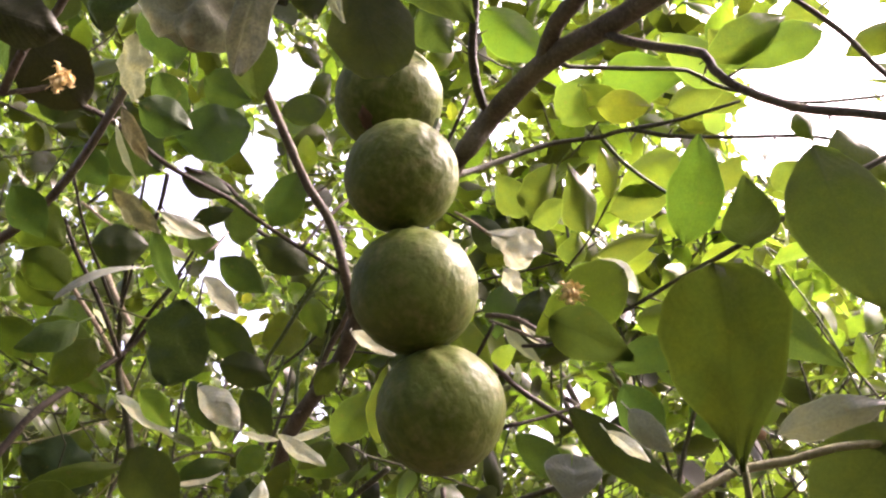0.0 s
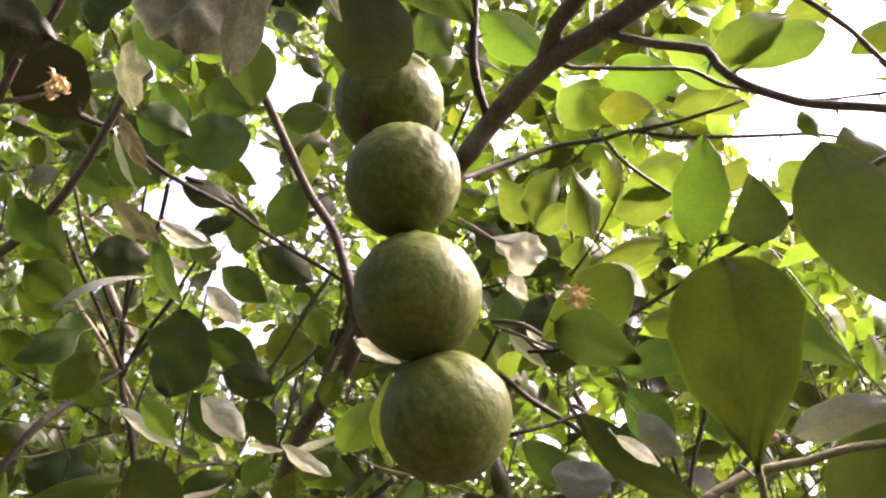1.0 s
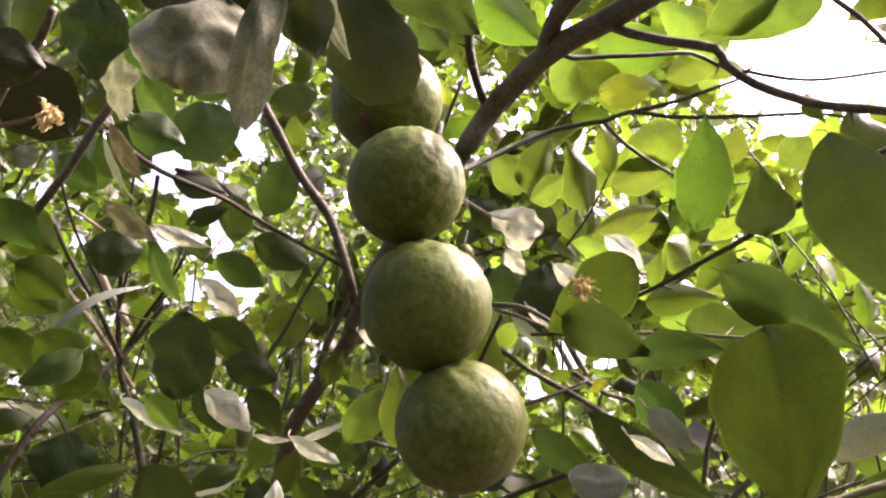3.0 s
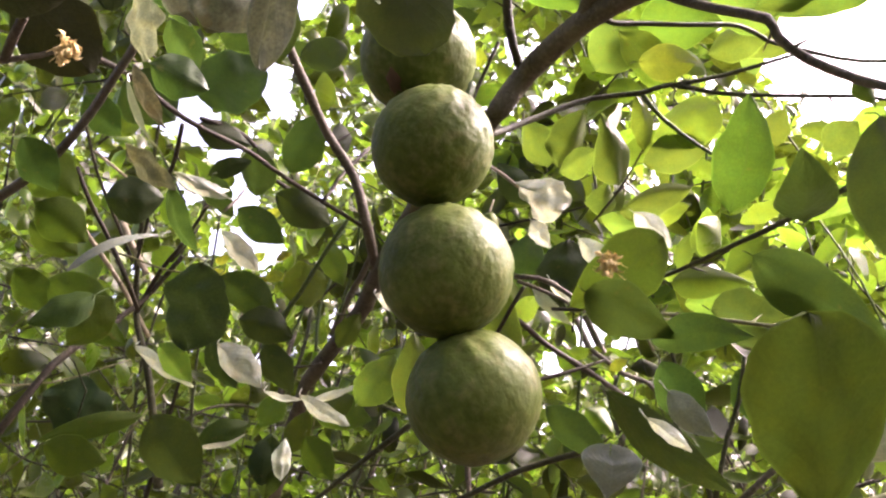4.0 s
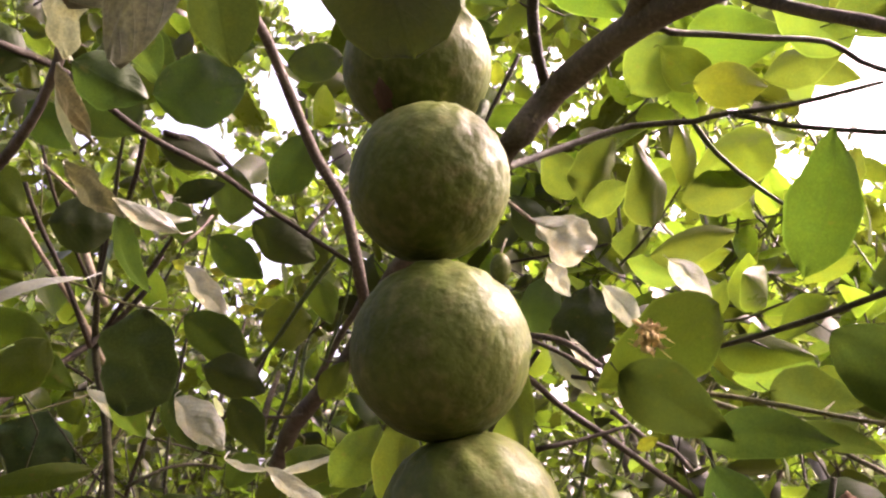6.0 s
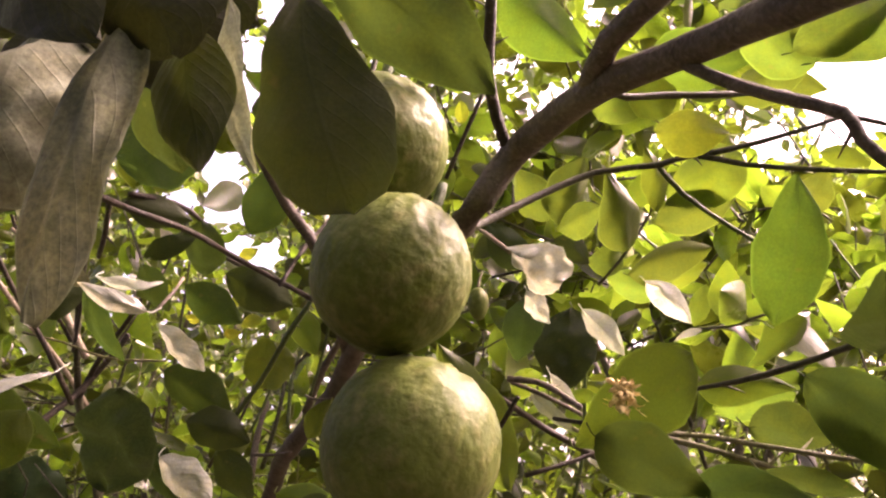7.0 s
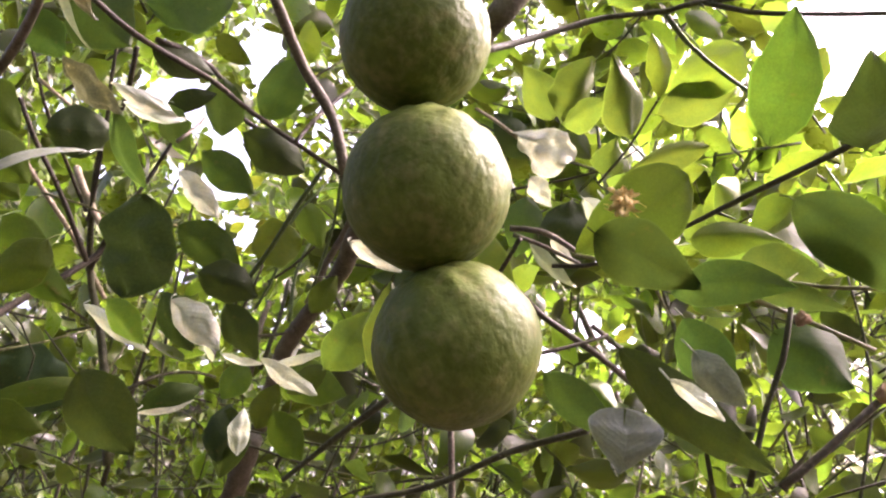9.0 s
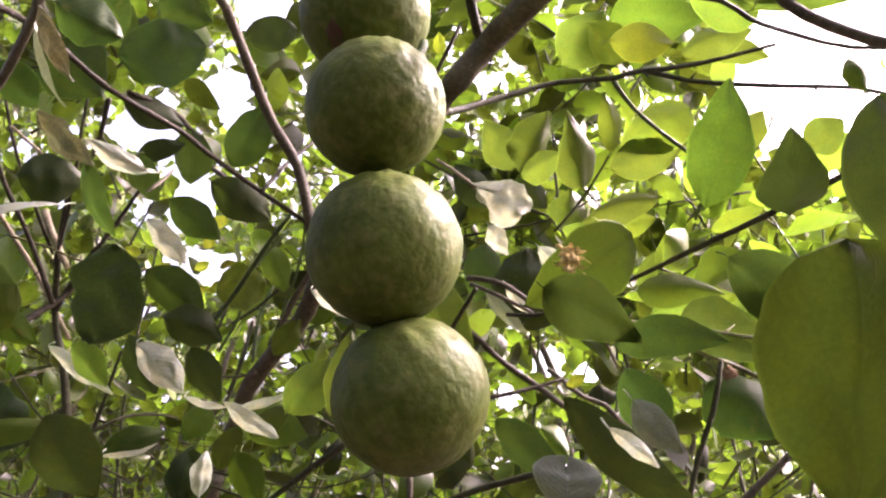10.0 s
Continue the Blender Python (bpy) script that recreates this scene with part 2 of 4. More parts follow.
def plain_material(name, a, b, scale, rough=0.8, bump=0.5, distance=0.002):
    k = Nodes(name)
    pos = k.t.nodes.new("ShaderNodeTexCoord").outputs["Object"]
    n1, n2 = k.noise(pos, scale, 6.0), k.noise(pos, scale * 7, 4.0)
    c = k.mix(n1, a, b)
    c = k.mix(k.math("MULTIPLY", n2, 0.4), c, tuple(x * 0.5 for x in a))
    p = k.node("ShaderNodeBsdfPrincipled", Roughness=rough)
    k.link(c, p.inputs["Base Color"])
    k.link(k.bump(k.math("ADD", n1, n2), bump, distance), p.inputs["Normal"])
    k.link(p.outputs[0], k.out.inputs[0])
    return k.mat


SOIL = plain_material("soil", (0.04, 0.03, 0.018), (0.078, 0.06, 0.036), 3.0, 0.95, 0.8, 0.02)
BLOSSOM = plain_material("dried_petals", (0.5, 0.34, 0.12), (0.8, 0.63, 0.33), 160.0, 0.8)
SCAR = plain_material("scar", (0.09, 0.045, 0.025), (0.17, 0.085, 0.045), 300.0, 0.85, 0.9)
CORK = plain_material("cork", (0.2, 0.11, 0.055), (0.36, 0.21, 0.11), 260.0, 0.85, 0.9)


# ---- building blocks ----
def mesh_of(name, bm, material, smooth=True):
    me = bpy.data.meshes.new(name)
    bm.to_mesh(me)
    bm.free()
    if material:
        me.materials.append(material)
    if smooth:
        me.shade_smooth()
    return me


def part(name, bm, material, parent, label=""):
    ob = new(name, mesh_of(name, bm, material))
    ob.parent = parent
    return tagged(ob, label)


def half_width(v, shape):
    """Half the blade's width at v from base to tip, 1 at its widest."""
    if shape in ("wedge", "heart"):
        return max(0.0, math.sin(math.pi * min(1, v) ** 1.9)) ** 0.5
    if shape == "obovate":
        return max(0.0, math.sin(math.pi * min(1, v) ** 1.45)) ** 0.52
    if shape == "blunt":
        return max(0.0, math.sin(math.pi * min(1, v) ** 1.75)) ** (0.4 if v > 0.67 else 0.62)
    if shape == "acute":
        return max(0.0, math.sin(math.pi * min(1, v) ** 0.72)) ** 0.9 * (1 - 0.35 * v)
    if shape == "round":
        return max(0.0, math.sin(math.pi * min(1, v))) ** 0.6
    return max(0.0, math.sin(math.pi * min(1, v) ** 0.88)) ** 0.8 * (1 - 0.12 * v)


def blade(bm, uvl, base, tip, width, face=0.0, bend=0.12, fold=0.12, shape="oval", rows=16, cols=4, seed=0, facing=Vector((0, -1, -0.25)), twisted=14, crumple=0.0):
    """A leaf blade from base to tip, folded along its midrib and bent along its length."""
    base, tip = Vector(base), Vector(tip)
    axis = tip - base
    length = axis.length
    axis.normalize()
    nor = facing - axis * facing.dot(axis)
    nor.normalize()
    nor = Matrix.Rotation(radians(face), 3, axis) @ nor
    side = axis.cross(nor)
    rng = random.Random(seed * 7919 + 13)
    ph, amp = rng.uniform(0, 6.28), rng.uniform(0.3, 1.0)
    wob, twist, curl = rng.uniform(-0.05, 0.05), rng.uniform(-twisted, twisted), rng.uniform(-0.1, 0.22)
    top = max(half_width(i / 40, shape) for i in range(41))
    grid = []
    steps = [0.45 * i / rows + 0.55 * (0.5 - 0.5 * math.cos(math.pi * i / rows)) for i in range(rows + 1)]
    for v in steps:
        hw = max(half_width(v, shape) / top * width / 2, width * 0.015)
        turn = Matrix.Rotation(radians(twist) * (v - 0.4), 3, axis)
        sd, nr = turn @ side, turn @ nor
        spine = base + axis * (v * length) + nr * length * (2 * bend * v * (1 - v) - curl * v ** 3 * bend * 4) + sd * wob * length * math.sin(math.pi * v)
        line = []
        for j in range(-cols, cols + 1):
            u = j / cols
            edge = 1 + (0.022 * math.sin(v * 61 + ph) + 0.026 * math.sin(v * 17 + 2 * ph) + 0.05 * noise.noise((v * 6.0, seed * 1.9 + u, 0.3))) * (abs(u) > 0.99)
            lift = fold * hw * abs(u) ** 1.2
            ripple = width * amp * (0.045 * math.sin(v * 9 + ph + (1.3 if u > 0 else 0)) * u * u + 0.012 * math.sin(v * 26 + ph * 2) * abs(u))
            dent = width * crumple * noise.noise((u * 1.7 + seed * 3.7, v * 4.5, seed * 0.37)) if crumple else 0.0
            notch = axis * length * (-0.3 * v ** 3 * (1 - abs(u)) ** 1.5) if shape == "heart" else Vector()
            line.append(bm.verts.new(spine + notch + sd * (u * hw * edge + dent * 0.4) + nr * (ripple - lift + dent)))
        grid.append(line)
    for i in range(rows):
        for j in range(2 * cols):
            f = bm.faces.new((grid[i][j], grid[i][j + 1], grid[i + 1][j + 1], grid[i + 1][j]))
            for loop, (a, b) in zip(f.loops, ((i, j), (i, j + 1), (i + 1, j + 1), (i + 1, j))):
                loop[uvl].uv = ((b - cols) / cols, steps[a])


def tube(bm, points, r0, r1, sides=8, step=0.012, rough=0.08, seed=0):
    """A tapered, slightly knotty tube through the points."""
    pts = [Vector(p) for p in points]
    ext = [2 * pts[0] - pts[1], *pts, 2 * pts[-1] - pts[-2]]
    path = []
    for i in range(1, len(ext) - 2):
        a, b, c, d = ext[i - 1:i + 3]
        n = max(2, int((c - b).length / step))
        for s in range(n):
            t = s / n
            path.append(0.5 * (2 * b + (c - a) * t + (2 * a - 5 * b + 4 * c - d) * t * t + (3 * b - a - 3 * c + d) * t ** 3))
    path.append(pts[-1])
    rings = []
    ref = Vector((0.3, -0.8, 0.52))
    for i, p in enumerate(path):
        tan = (path[min(i + 1, len(path) - 1)] - path[max(i - 1, 0)]).normalized()
        s1 = tan.cross(ref).normalized()
        s2 = tan.cross(s1)
        t = i / (len(path) - 1)
        r = r0 + (r1 - r0) * t
        ring = []
        for k in range(sides):
            a = 2 * math.pi * k / sides
            o = s1 * math.cos(a) + s2 * math.sin(a)
            w = 1 + rough * 1.6 * noise.noise((p + o * r) * (0.35 / max(r, 0.0015)) + Vector((seed * 3.1, 0, 0)))
            ring.append(bm.verts.new(p + o * r * w))
        rings.append(ring)
    for a, b in zip(rings, rings[1:]):
        for k in range(sides):
            bm.faces.new((a[k], a[(k + 1) % sides], b[(k + 1) % sides], b[k]))
    for ring, flip in ((rings[0], True), (rings[-1], False)):
        bm.faces.new(ring if not flip else ring[::-1])
    return path


def spike(bm, p, way, length, r):
    tube(bm, [p, p + way * length * 0.5, p + way * length], r, r * 0.15, sides=6, step=0.01, rough=0.02)


# ---- ground ----
bm = bmesh.new()
N = 48
size = [(-1 + 2 * i / N) for i in range(N + 1)]
vs = [[bm.verts.new((2500 * a * abs(a) ** 3, 2500 * b * abs(b) ** 3, 0.03 * noise.noise((60 * a, 60 * b, 0)))) for b in size] for a in size]
for i in range(N):
    for j in range(N):
        bm.faces.new((vs[i][j], vs[i + 1][j], vs[i + 1][j + 1], vs[i][j + 1]))
tagged(new("ground", mesh_of("ground", bm, SOIL)), "bare brown orchard soil under the trees", "ground", kind="structure")

# ---- the tree ----
tree = tagged(new("citrus_tree"), "green citrus tree with thorny brown limbs and leathery leaves", "tree")
leaf_count = 0


def leaf(base, tip, width, face=0, kind="green", bend=0.12, fold=0.12, shape="oval", facing=Vector((0, -1, -0.25))):
    """One leaf of the tree with its short stalk, from the blade's base to its tip."""
    global leaf_count
    leaf_count += 1
    bm = bmesh.new()
    uvl = bm.loops.layers.uv.new("uv")
    fine = 1.5 if kind in ("dry", "pale", "parched") else 1
    blade(bm, uvl, base, tip, width, face, bend, fold, shape, int(16 * fine), int(4 * fine), leaf_count, facing, crumple={"dry": 0.2, "parched": 0.2, "pale": 0.16, "murk": 0.16, "silver": 0.12}.get(kind, 0.06) * {"heart": 0.25, "wedge": 2.0 if kind == "pale" else 1.0}.get(shape, 1.0))
    a, b = Vector(base), Vector(tip)
    way = (a - b).normalized()
    if kind not in ("dry", "parched", "sooty", "sap"):
        tube(bm, [b + (a - b) * 0.93, a + way * 0.001 + Vector((0, 0.001, 0)), a + way * 0.002 + Vector((0, 0.006, 0.003)), a + way * 0.002 + Vector((0, 0.014, 0.007))], 0.0003, 0.0005, sides=6, rough=0.02)
    labels = {"pale": "pale leaf with sky sheen painted into its colour", "dry": "withered grey-brown leaf", "parched": "parched cream-coloured leaf", "yellow": "yellowing leaf", "sooty": "leaf with deep shade put into its colour"}
    return part("leaf", bm, LEAF[kind], tree, labels.get(kind, ""))


def branch(name, points, r0, r1, bark, thorns=0):
    bm = bmesh.new()
    path = tube(bm, points, r0, r1, sides=12 if r0 > 0.004 else 8, seed=len(bpy.data.objects))
    rng = random.Random(len(path))
    for i in range(thorns + (2 if r0 > 0.002 else 0)):
        k = rng.randrange(2, len(path) - 2)
        tan = (path[k + 1] - path[k - 1]).normalized()
        o = tan.cross(Vector((rng.uniform(-1, 1), rng.uniform(-1, 1), rng.uniform(-1, 1)))).normalized()
        spike(bm, path[k], (o + tan * 0.5).normalized(), rng.uniform(0.006, 0.014), 0.0012)
    return part(name, bm, BARK[bark], tree)


# the stem below the lowest limb
branch("trunk", [(-0.42, 1.75, -0.02), (-0.43, 1.7, 0.5), (-0.40, 1.58, 1.0), (-0.33, 1.35, 1.42), (-0.235, 1.16, 1.66)], 0.045, 0.0125, "bark")
leaf((-0.0595, 0.254, 1.764), (-0.0715, 0.235, 1.6790), 0.0185, 10, "dry", 0.07, 0.45, "obovate")
leaf((0.162, 0.522, 1.747), (0.174, 0.497, 1.818), 0.0390, 0, "olive", 0.03, 0.13)
leaf((0.185, 0.469, 1.720), (0.170, 0.422, 1.741), 0.0345, 0, "bottle", 0.14, 0.22, "acute", Vector((-0.3, -1, -0.45)))
leaf((0.208, 0.414, 1.758), (0.215, 0.390, 1.650), 0.0524, 0, "moss", 0.04, 0.04, facing=Vector((-0.3, -1, -0.45)))
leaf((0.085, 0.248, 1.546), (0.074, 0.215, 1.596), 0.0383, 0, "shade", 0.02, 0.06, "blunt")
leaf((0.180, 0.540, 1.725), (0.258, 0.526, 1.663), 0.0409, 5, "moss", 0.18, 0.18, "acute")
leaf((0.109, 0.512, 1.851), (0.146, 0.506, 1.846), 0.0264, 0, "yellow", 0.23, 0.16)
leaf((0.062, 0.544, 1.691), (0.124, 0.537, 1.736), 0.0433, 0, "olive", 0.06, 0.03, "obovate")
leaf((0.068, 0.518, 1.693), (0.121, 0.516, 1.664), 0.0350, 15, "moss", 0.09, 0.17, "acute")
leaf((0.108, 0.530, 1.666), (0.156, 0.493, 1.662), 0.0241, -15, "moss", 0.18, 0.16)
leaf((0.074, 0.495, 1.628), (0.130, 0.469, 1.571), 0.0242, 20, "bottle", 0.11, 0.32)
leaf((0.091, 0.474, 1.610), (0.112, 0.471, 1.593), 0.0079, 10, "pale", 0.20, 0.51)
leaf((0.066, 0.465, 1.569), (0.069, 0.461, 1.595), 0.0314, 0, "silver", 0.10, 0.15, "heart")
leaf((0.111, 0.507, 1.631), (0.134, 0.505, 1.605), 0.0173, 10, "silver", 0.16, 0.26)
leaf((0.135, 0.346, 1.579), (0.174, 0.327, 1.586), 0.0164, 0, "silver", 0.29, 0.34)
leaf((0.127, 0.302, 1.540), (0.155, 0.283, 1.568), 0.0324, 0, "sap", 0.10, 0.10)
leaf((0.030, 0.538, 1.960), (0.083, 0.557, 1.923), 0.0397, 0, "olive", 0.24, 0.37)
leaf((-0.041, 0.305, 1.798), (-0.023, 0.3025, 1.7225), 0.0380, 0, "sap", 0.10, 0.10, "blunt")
leaf((-0.032, 0.304, 1.804), (0.015, 0.319, 1.766), 0.0321, 0, "moss", 0.12, 0.12)
leaf((-0.0900, 0.276, 1.760), (-0.1010, 0.264, 1.7145), 0.0500, 0, "parched", 0.12, 0.45, "round", Vector((0.09, -0.91, 0.41)))
leaf((-0.182, 0.410, 1.832), (-0.186, 0.432, 1.799), 0.0230, 15, "parched", 0.20, 0.30)
leaf((-0.122, 0.243, 1.737), (-0.129, 0.258, 1.711), 0.0240, 0, "murk", 0.20, 0.30)
leaf((-0.171, 0.394, 1.844), (-0.159, 0.421, 1.815), 0.0332, 0, "bottle", 0.06, 0.19)
leaf((-0.047, 0.262, 1.758), (-0.0378, 0.2538, 1.7123), 0.0080, 30, "parched", 0.10, 0.30)
leaf((-0.053, 0.252, 1.745), (-0.0475, 0.2545, 1.7118), 0.0185, 10, "sap", 0.08, 0.34)
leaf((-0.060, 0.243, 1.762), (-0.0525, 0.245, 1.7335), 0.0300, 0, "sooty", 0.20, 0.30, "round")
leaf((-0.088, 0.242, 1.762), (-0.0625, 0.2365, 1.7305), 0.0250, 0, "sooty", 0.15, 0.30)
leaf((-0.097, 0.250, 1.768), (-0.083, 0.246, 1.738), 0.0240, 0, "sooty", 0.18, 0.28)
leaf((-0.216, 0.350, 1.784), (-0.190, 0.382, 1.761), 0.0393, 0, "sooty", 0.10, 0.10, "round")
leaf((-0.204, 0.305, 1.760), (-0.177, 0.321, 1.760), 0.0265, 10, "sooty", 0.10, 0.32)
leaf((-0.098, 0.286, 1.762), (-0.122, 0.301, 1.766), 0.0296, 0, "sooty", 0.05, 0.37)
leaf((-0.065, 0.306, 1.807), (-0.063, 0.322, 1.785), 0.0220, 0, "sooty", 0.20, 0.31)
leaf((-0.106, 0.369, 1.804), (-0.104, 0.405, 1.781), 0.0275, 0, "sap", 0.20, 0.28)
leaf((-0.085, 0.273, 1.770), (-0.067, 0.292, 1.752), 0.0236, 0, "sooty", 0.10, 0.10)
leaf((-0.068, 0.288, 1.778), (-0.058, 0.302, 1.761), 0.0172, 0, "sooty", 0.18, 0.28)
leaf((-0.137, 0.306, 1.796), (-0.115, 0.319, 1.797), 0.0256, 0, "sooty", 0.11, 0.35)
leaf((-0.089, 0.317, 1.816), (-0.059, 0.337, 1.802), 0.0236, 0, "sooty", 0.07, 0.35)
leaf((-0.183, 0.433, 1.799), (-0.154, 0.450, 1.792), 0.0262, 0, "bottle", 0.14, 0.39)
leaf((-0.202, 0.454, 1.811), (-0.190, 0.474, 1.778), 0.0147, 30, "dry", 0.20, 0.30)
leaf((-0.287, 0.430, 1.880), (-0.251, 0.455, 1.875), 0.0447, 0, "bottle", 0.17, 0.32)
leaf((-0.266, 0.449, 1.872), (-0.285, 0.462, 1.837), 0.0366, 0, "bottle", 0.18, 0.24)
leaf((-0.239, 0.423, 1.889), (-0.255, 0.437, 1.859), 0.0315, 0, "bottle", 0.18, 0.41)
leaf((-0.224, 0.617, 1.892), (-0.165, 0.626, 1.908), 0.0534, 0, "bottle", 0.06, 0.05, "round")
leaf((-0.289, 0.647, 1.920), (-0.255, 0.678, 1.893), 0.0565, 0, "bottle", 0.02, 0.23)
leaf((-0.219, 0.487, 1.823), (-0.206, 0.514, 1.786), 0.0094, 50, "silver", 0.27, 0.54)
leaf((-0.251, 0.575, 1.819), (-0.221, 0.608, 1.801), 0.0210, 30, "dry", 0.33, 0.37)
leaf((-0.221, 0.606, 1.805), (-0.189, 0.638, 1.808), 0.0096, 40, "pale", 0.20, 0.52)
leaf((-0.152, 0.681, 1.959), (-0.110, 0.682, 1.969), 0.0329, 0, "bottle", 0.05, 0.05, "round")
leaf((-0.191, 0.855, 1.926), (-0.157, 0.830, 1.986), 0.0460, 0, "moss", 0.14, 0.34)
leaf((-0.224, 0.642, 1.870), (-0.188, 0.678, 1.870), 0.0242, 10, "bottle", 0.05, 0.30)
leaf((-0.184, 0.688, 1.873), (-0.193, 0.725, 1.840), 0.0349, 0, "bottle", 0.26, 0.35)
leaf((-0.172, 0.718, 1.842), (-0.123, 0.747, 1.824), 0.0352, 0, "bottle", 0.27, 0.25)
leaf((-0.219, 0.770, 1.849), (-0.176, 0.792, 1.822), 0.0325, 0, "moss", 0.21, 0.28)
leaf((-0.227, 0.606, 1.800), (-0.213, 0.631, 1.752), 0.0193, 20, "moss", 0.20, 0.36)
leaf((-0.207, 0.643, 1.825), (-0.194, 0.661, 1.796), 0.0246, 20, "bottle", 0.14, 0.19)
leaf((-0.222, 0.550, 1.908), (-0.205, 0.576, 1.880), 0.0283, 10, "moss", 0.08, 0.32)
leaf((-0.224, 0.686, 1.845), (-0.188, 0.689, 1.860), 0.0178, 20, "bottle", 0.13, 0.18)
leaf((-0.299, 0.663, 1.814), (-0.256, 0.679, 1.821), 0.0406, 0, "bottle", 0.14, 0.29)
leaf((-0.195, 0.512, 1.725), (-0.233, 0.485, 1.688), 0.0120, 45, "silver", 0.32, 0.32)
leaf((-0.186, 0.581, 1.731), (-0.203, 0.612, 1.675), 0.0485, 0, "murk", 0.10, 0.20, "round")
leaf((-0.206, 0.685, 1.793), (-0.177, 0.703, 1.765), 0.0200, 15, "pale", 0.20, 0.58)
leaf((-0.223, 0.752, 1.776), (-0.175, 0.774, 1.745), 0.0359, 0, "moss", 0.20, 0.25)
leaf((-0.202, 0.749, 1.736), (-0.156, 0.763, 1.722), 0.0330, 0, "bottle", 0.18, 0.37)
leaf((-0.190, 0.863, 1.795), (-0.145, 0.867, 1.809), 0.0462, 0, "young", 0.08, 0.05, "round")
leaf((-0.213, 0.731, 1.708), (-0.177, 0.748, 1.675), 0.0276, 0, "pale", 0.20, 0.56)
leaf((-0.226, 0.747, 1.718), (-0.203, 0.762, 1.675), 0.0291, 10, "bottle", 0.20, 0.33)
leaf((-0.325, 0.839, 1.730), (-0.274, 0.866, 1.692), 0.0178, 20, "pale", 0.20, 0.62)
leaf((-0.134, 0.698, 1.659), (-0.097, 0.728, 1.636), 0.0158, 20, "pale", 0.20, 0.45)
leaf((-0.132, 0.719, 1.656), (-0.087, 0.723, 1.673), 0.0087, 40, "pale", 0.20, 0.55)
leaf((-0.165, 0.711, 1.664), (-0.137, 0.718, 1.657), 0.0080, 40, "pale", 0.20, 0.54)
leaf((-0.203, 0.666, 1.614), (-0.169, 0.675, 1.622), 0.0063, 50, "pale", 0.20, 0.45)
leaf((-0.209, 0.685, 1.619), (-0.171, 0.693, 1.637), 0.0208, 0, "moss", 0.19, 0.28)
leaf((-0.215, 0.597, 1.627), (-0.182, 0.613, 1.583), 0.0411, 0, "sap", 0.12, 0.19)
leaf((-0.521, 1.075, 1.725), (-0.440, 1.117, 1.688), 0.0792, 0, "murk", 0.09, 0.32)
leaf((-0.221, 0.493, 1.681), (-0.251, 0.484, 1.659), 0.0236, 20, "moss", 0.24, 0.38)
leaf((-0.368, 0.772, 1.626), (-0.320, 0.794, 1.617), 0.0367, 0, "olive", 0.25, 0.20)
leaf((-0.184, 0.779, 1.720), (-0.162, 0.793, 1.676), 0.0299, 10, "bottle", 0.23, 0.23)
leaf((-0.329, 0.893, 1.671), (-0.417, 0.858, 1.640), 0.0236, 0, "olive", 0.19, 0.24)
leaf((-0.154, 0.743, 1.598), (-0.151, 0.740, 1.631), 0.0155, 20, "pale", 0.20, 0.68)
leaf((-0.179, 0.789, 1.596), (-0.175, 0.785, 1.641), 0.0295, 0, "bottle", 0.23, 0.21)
leaf((-0.162, 0.937, 1.876), (-0.141, 0.956, 1.831), 0.0311, 0, "green", 0.12, 0.30)
leaf((-0.388, 0.690, 1.864), (-0.350, 0.722, 1.840), 0.0472, 0, "olive", 0.15, 0.28)
leaf((-0.381, 0.711, 1.829), (-0.345, 0.741, 1.802), 0.0420, 0, "olive", 0.22, 0.40)
leaf((-0.287, 0.675, 1.733), (-0.316, 0.673, 1.692), 0.0367, 0, "olive", 0.14, 0.31)
leaf((-0.249, 0.638, 1.961), (-0.237, 0.665, 1.926), 0.0344, 10, "moss", 0.22, 0.41)
leaf((-0.242, 0.720, 2.028), (-0.198, 0.743, 2.015), 0.0446, 10, "moss", 0.15, 0.27)
leaf((0.036, 0.690, 1.679), (-0.011, 0.676, 1.776), 0.0452, 0, "green", 0.08, 0.30)
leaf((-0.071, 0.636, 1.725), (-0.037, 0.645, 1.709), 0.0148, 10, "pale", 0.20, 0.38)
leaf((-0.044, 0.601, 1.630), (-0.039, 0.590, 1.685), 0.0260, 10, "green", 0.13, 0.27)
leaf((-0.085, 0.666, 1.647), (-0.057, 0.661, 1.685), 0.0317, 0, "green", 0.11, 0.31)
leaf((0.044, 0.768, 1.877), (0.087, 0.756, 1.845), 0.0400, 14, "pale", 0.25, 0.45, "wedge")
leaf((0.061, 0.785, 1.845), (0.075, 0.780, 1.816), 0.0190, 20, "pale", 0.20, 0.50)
leaf((-0.159, 0.883, 1.691), (-0.096, 0.897, 1.668), 0.0403, 0, "green", 0.18, 0.32)
leaf((-0.184, 0.878, 1.689), (-0.205, 0.878, 1.659), 0.0280, 0, "green", 0.10, 0.24)
leaf((-0.172, 0.786, 1.638), (-0.177, 0.791, 1.584), 0.0330, 0, "moss", 0.16, 0.29)
leaf((-0.164, 0.909, 1.654), (-0.135, 0.919, 1.612), 0.0341, 0, "olive", 0.22, 0.32)
leaf((-0.182, 0.928, 1.640), (-0.165, 0.925, 1.683), 0.0282, 0, "green", 0.07, 0.28)
leaf((0.068, 0.702, 1.759), (0.085, 0.705, 1.737), 0.0091, 20, "pale", 0.20, 0.52)
leaf((0.216, 0.647, 1.734), (0.168, 0.666, 1.728), 0.0244, 0, "green", 0.10, 0.20, "round")
leaf((0.062, 0.807, 1.872), (0.030, 0.792, 1.909), 0.0333, 0, "bottle", 0.18, 0.19)
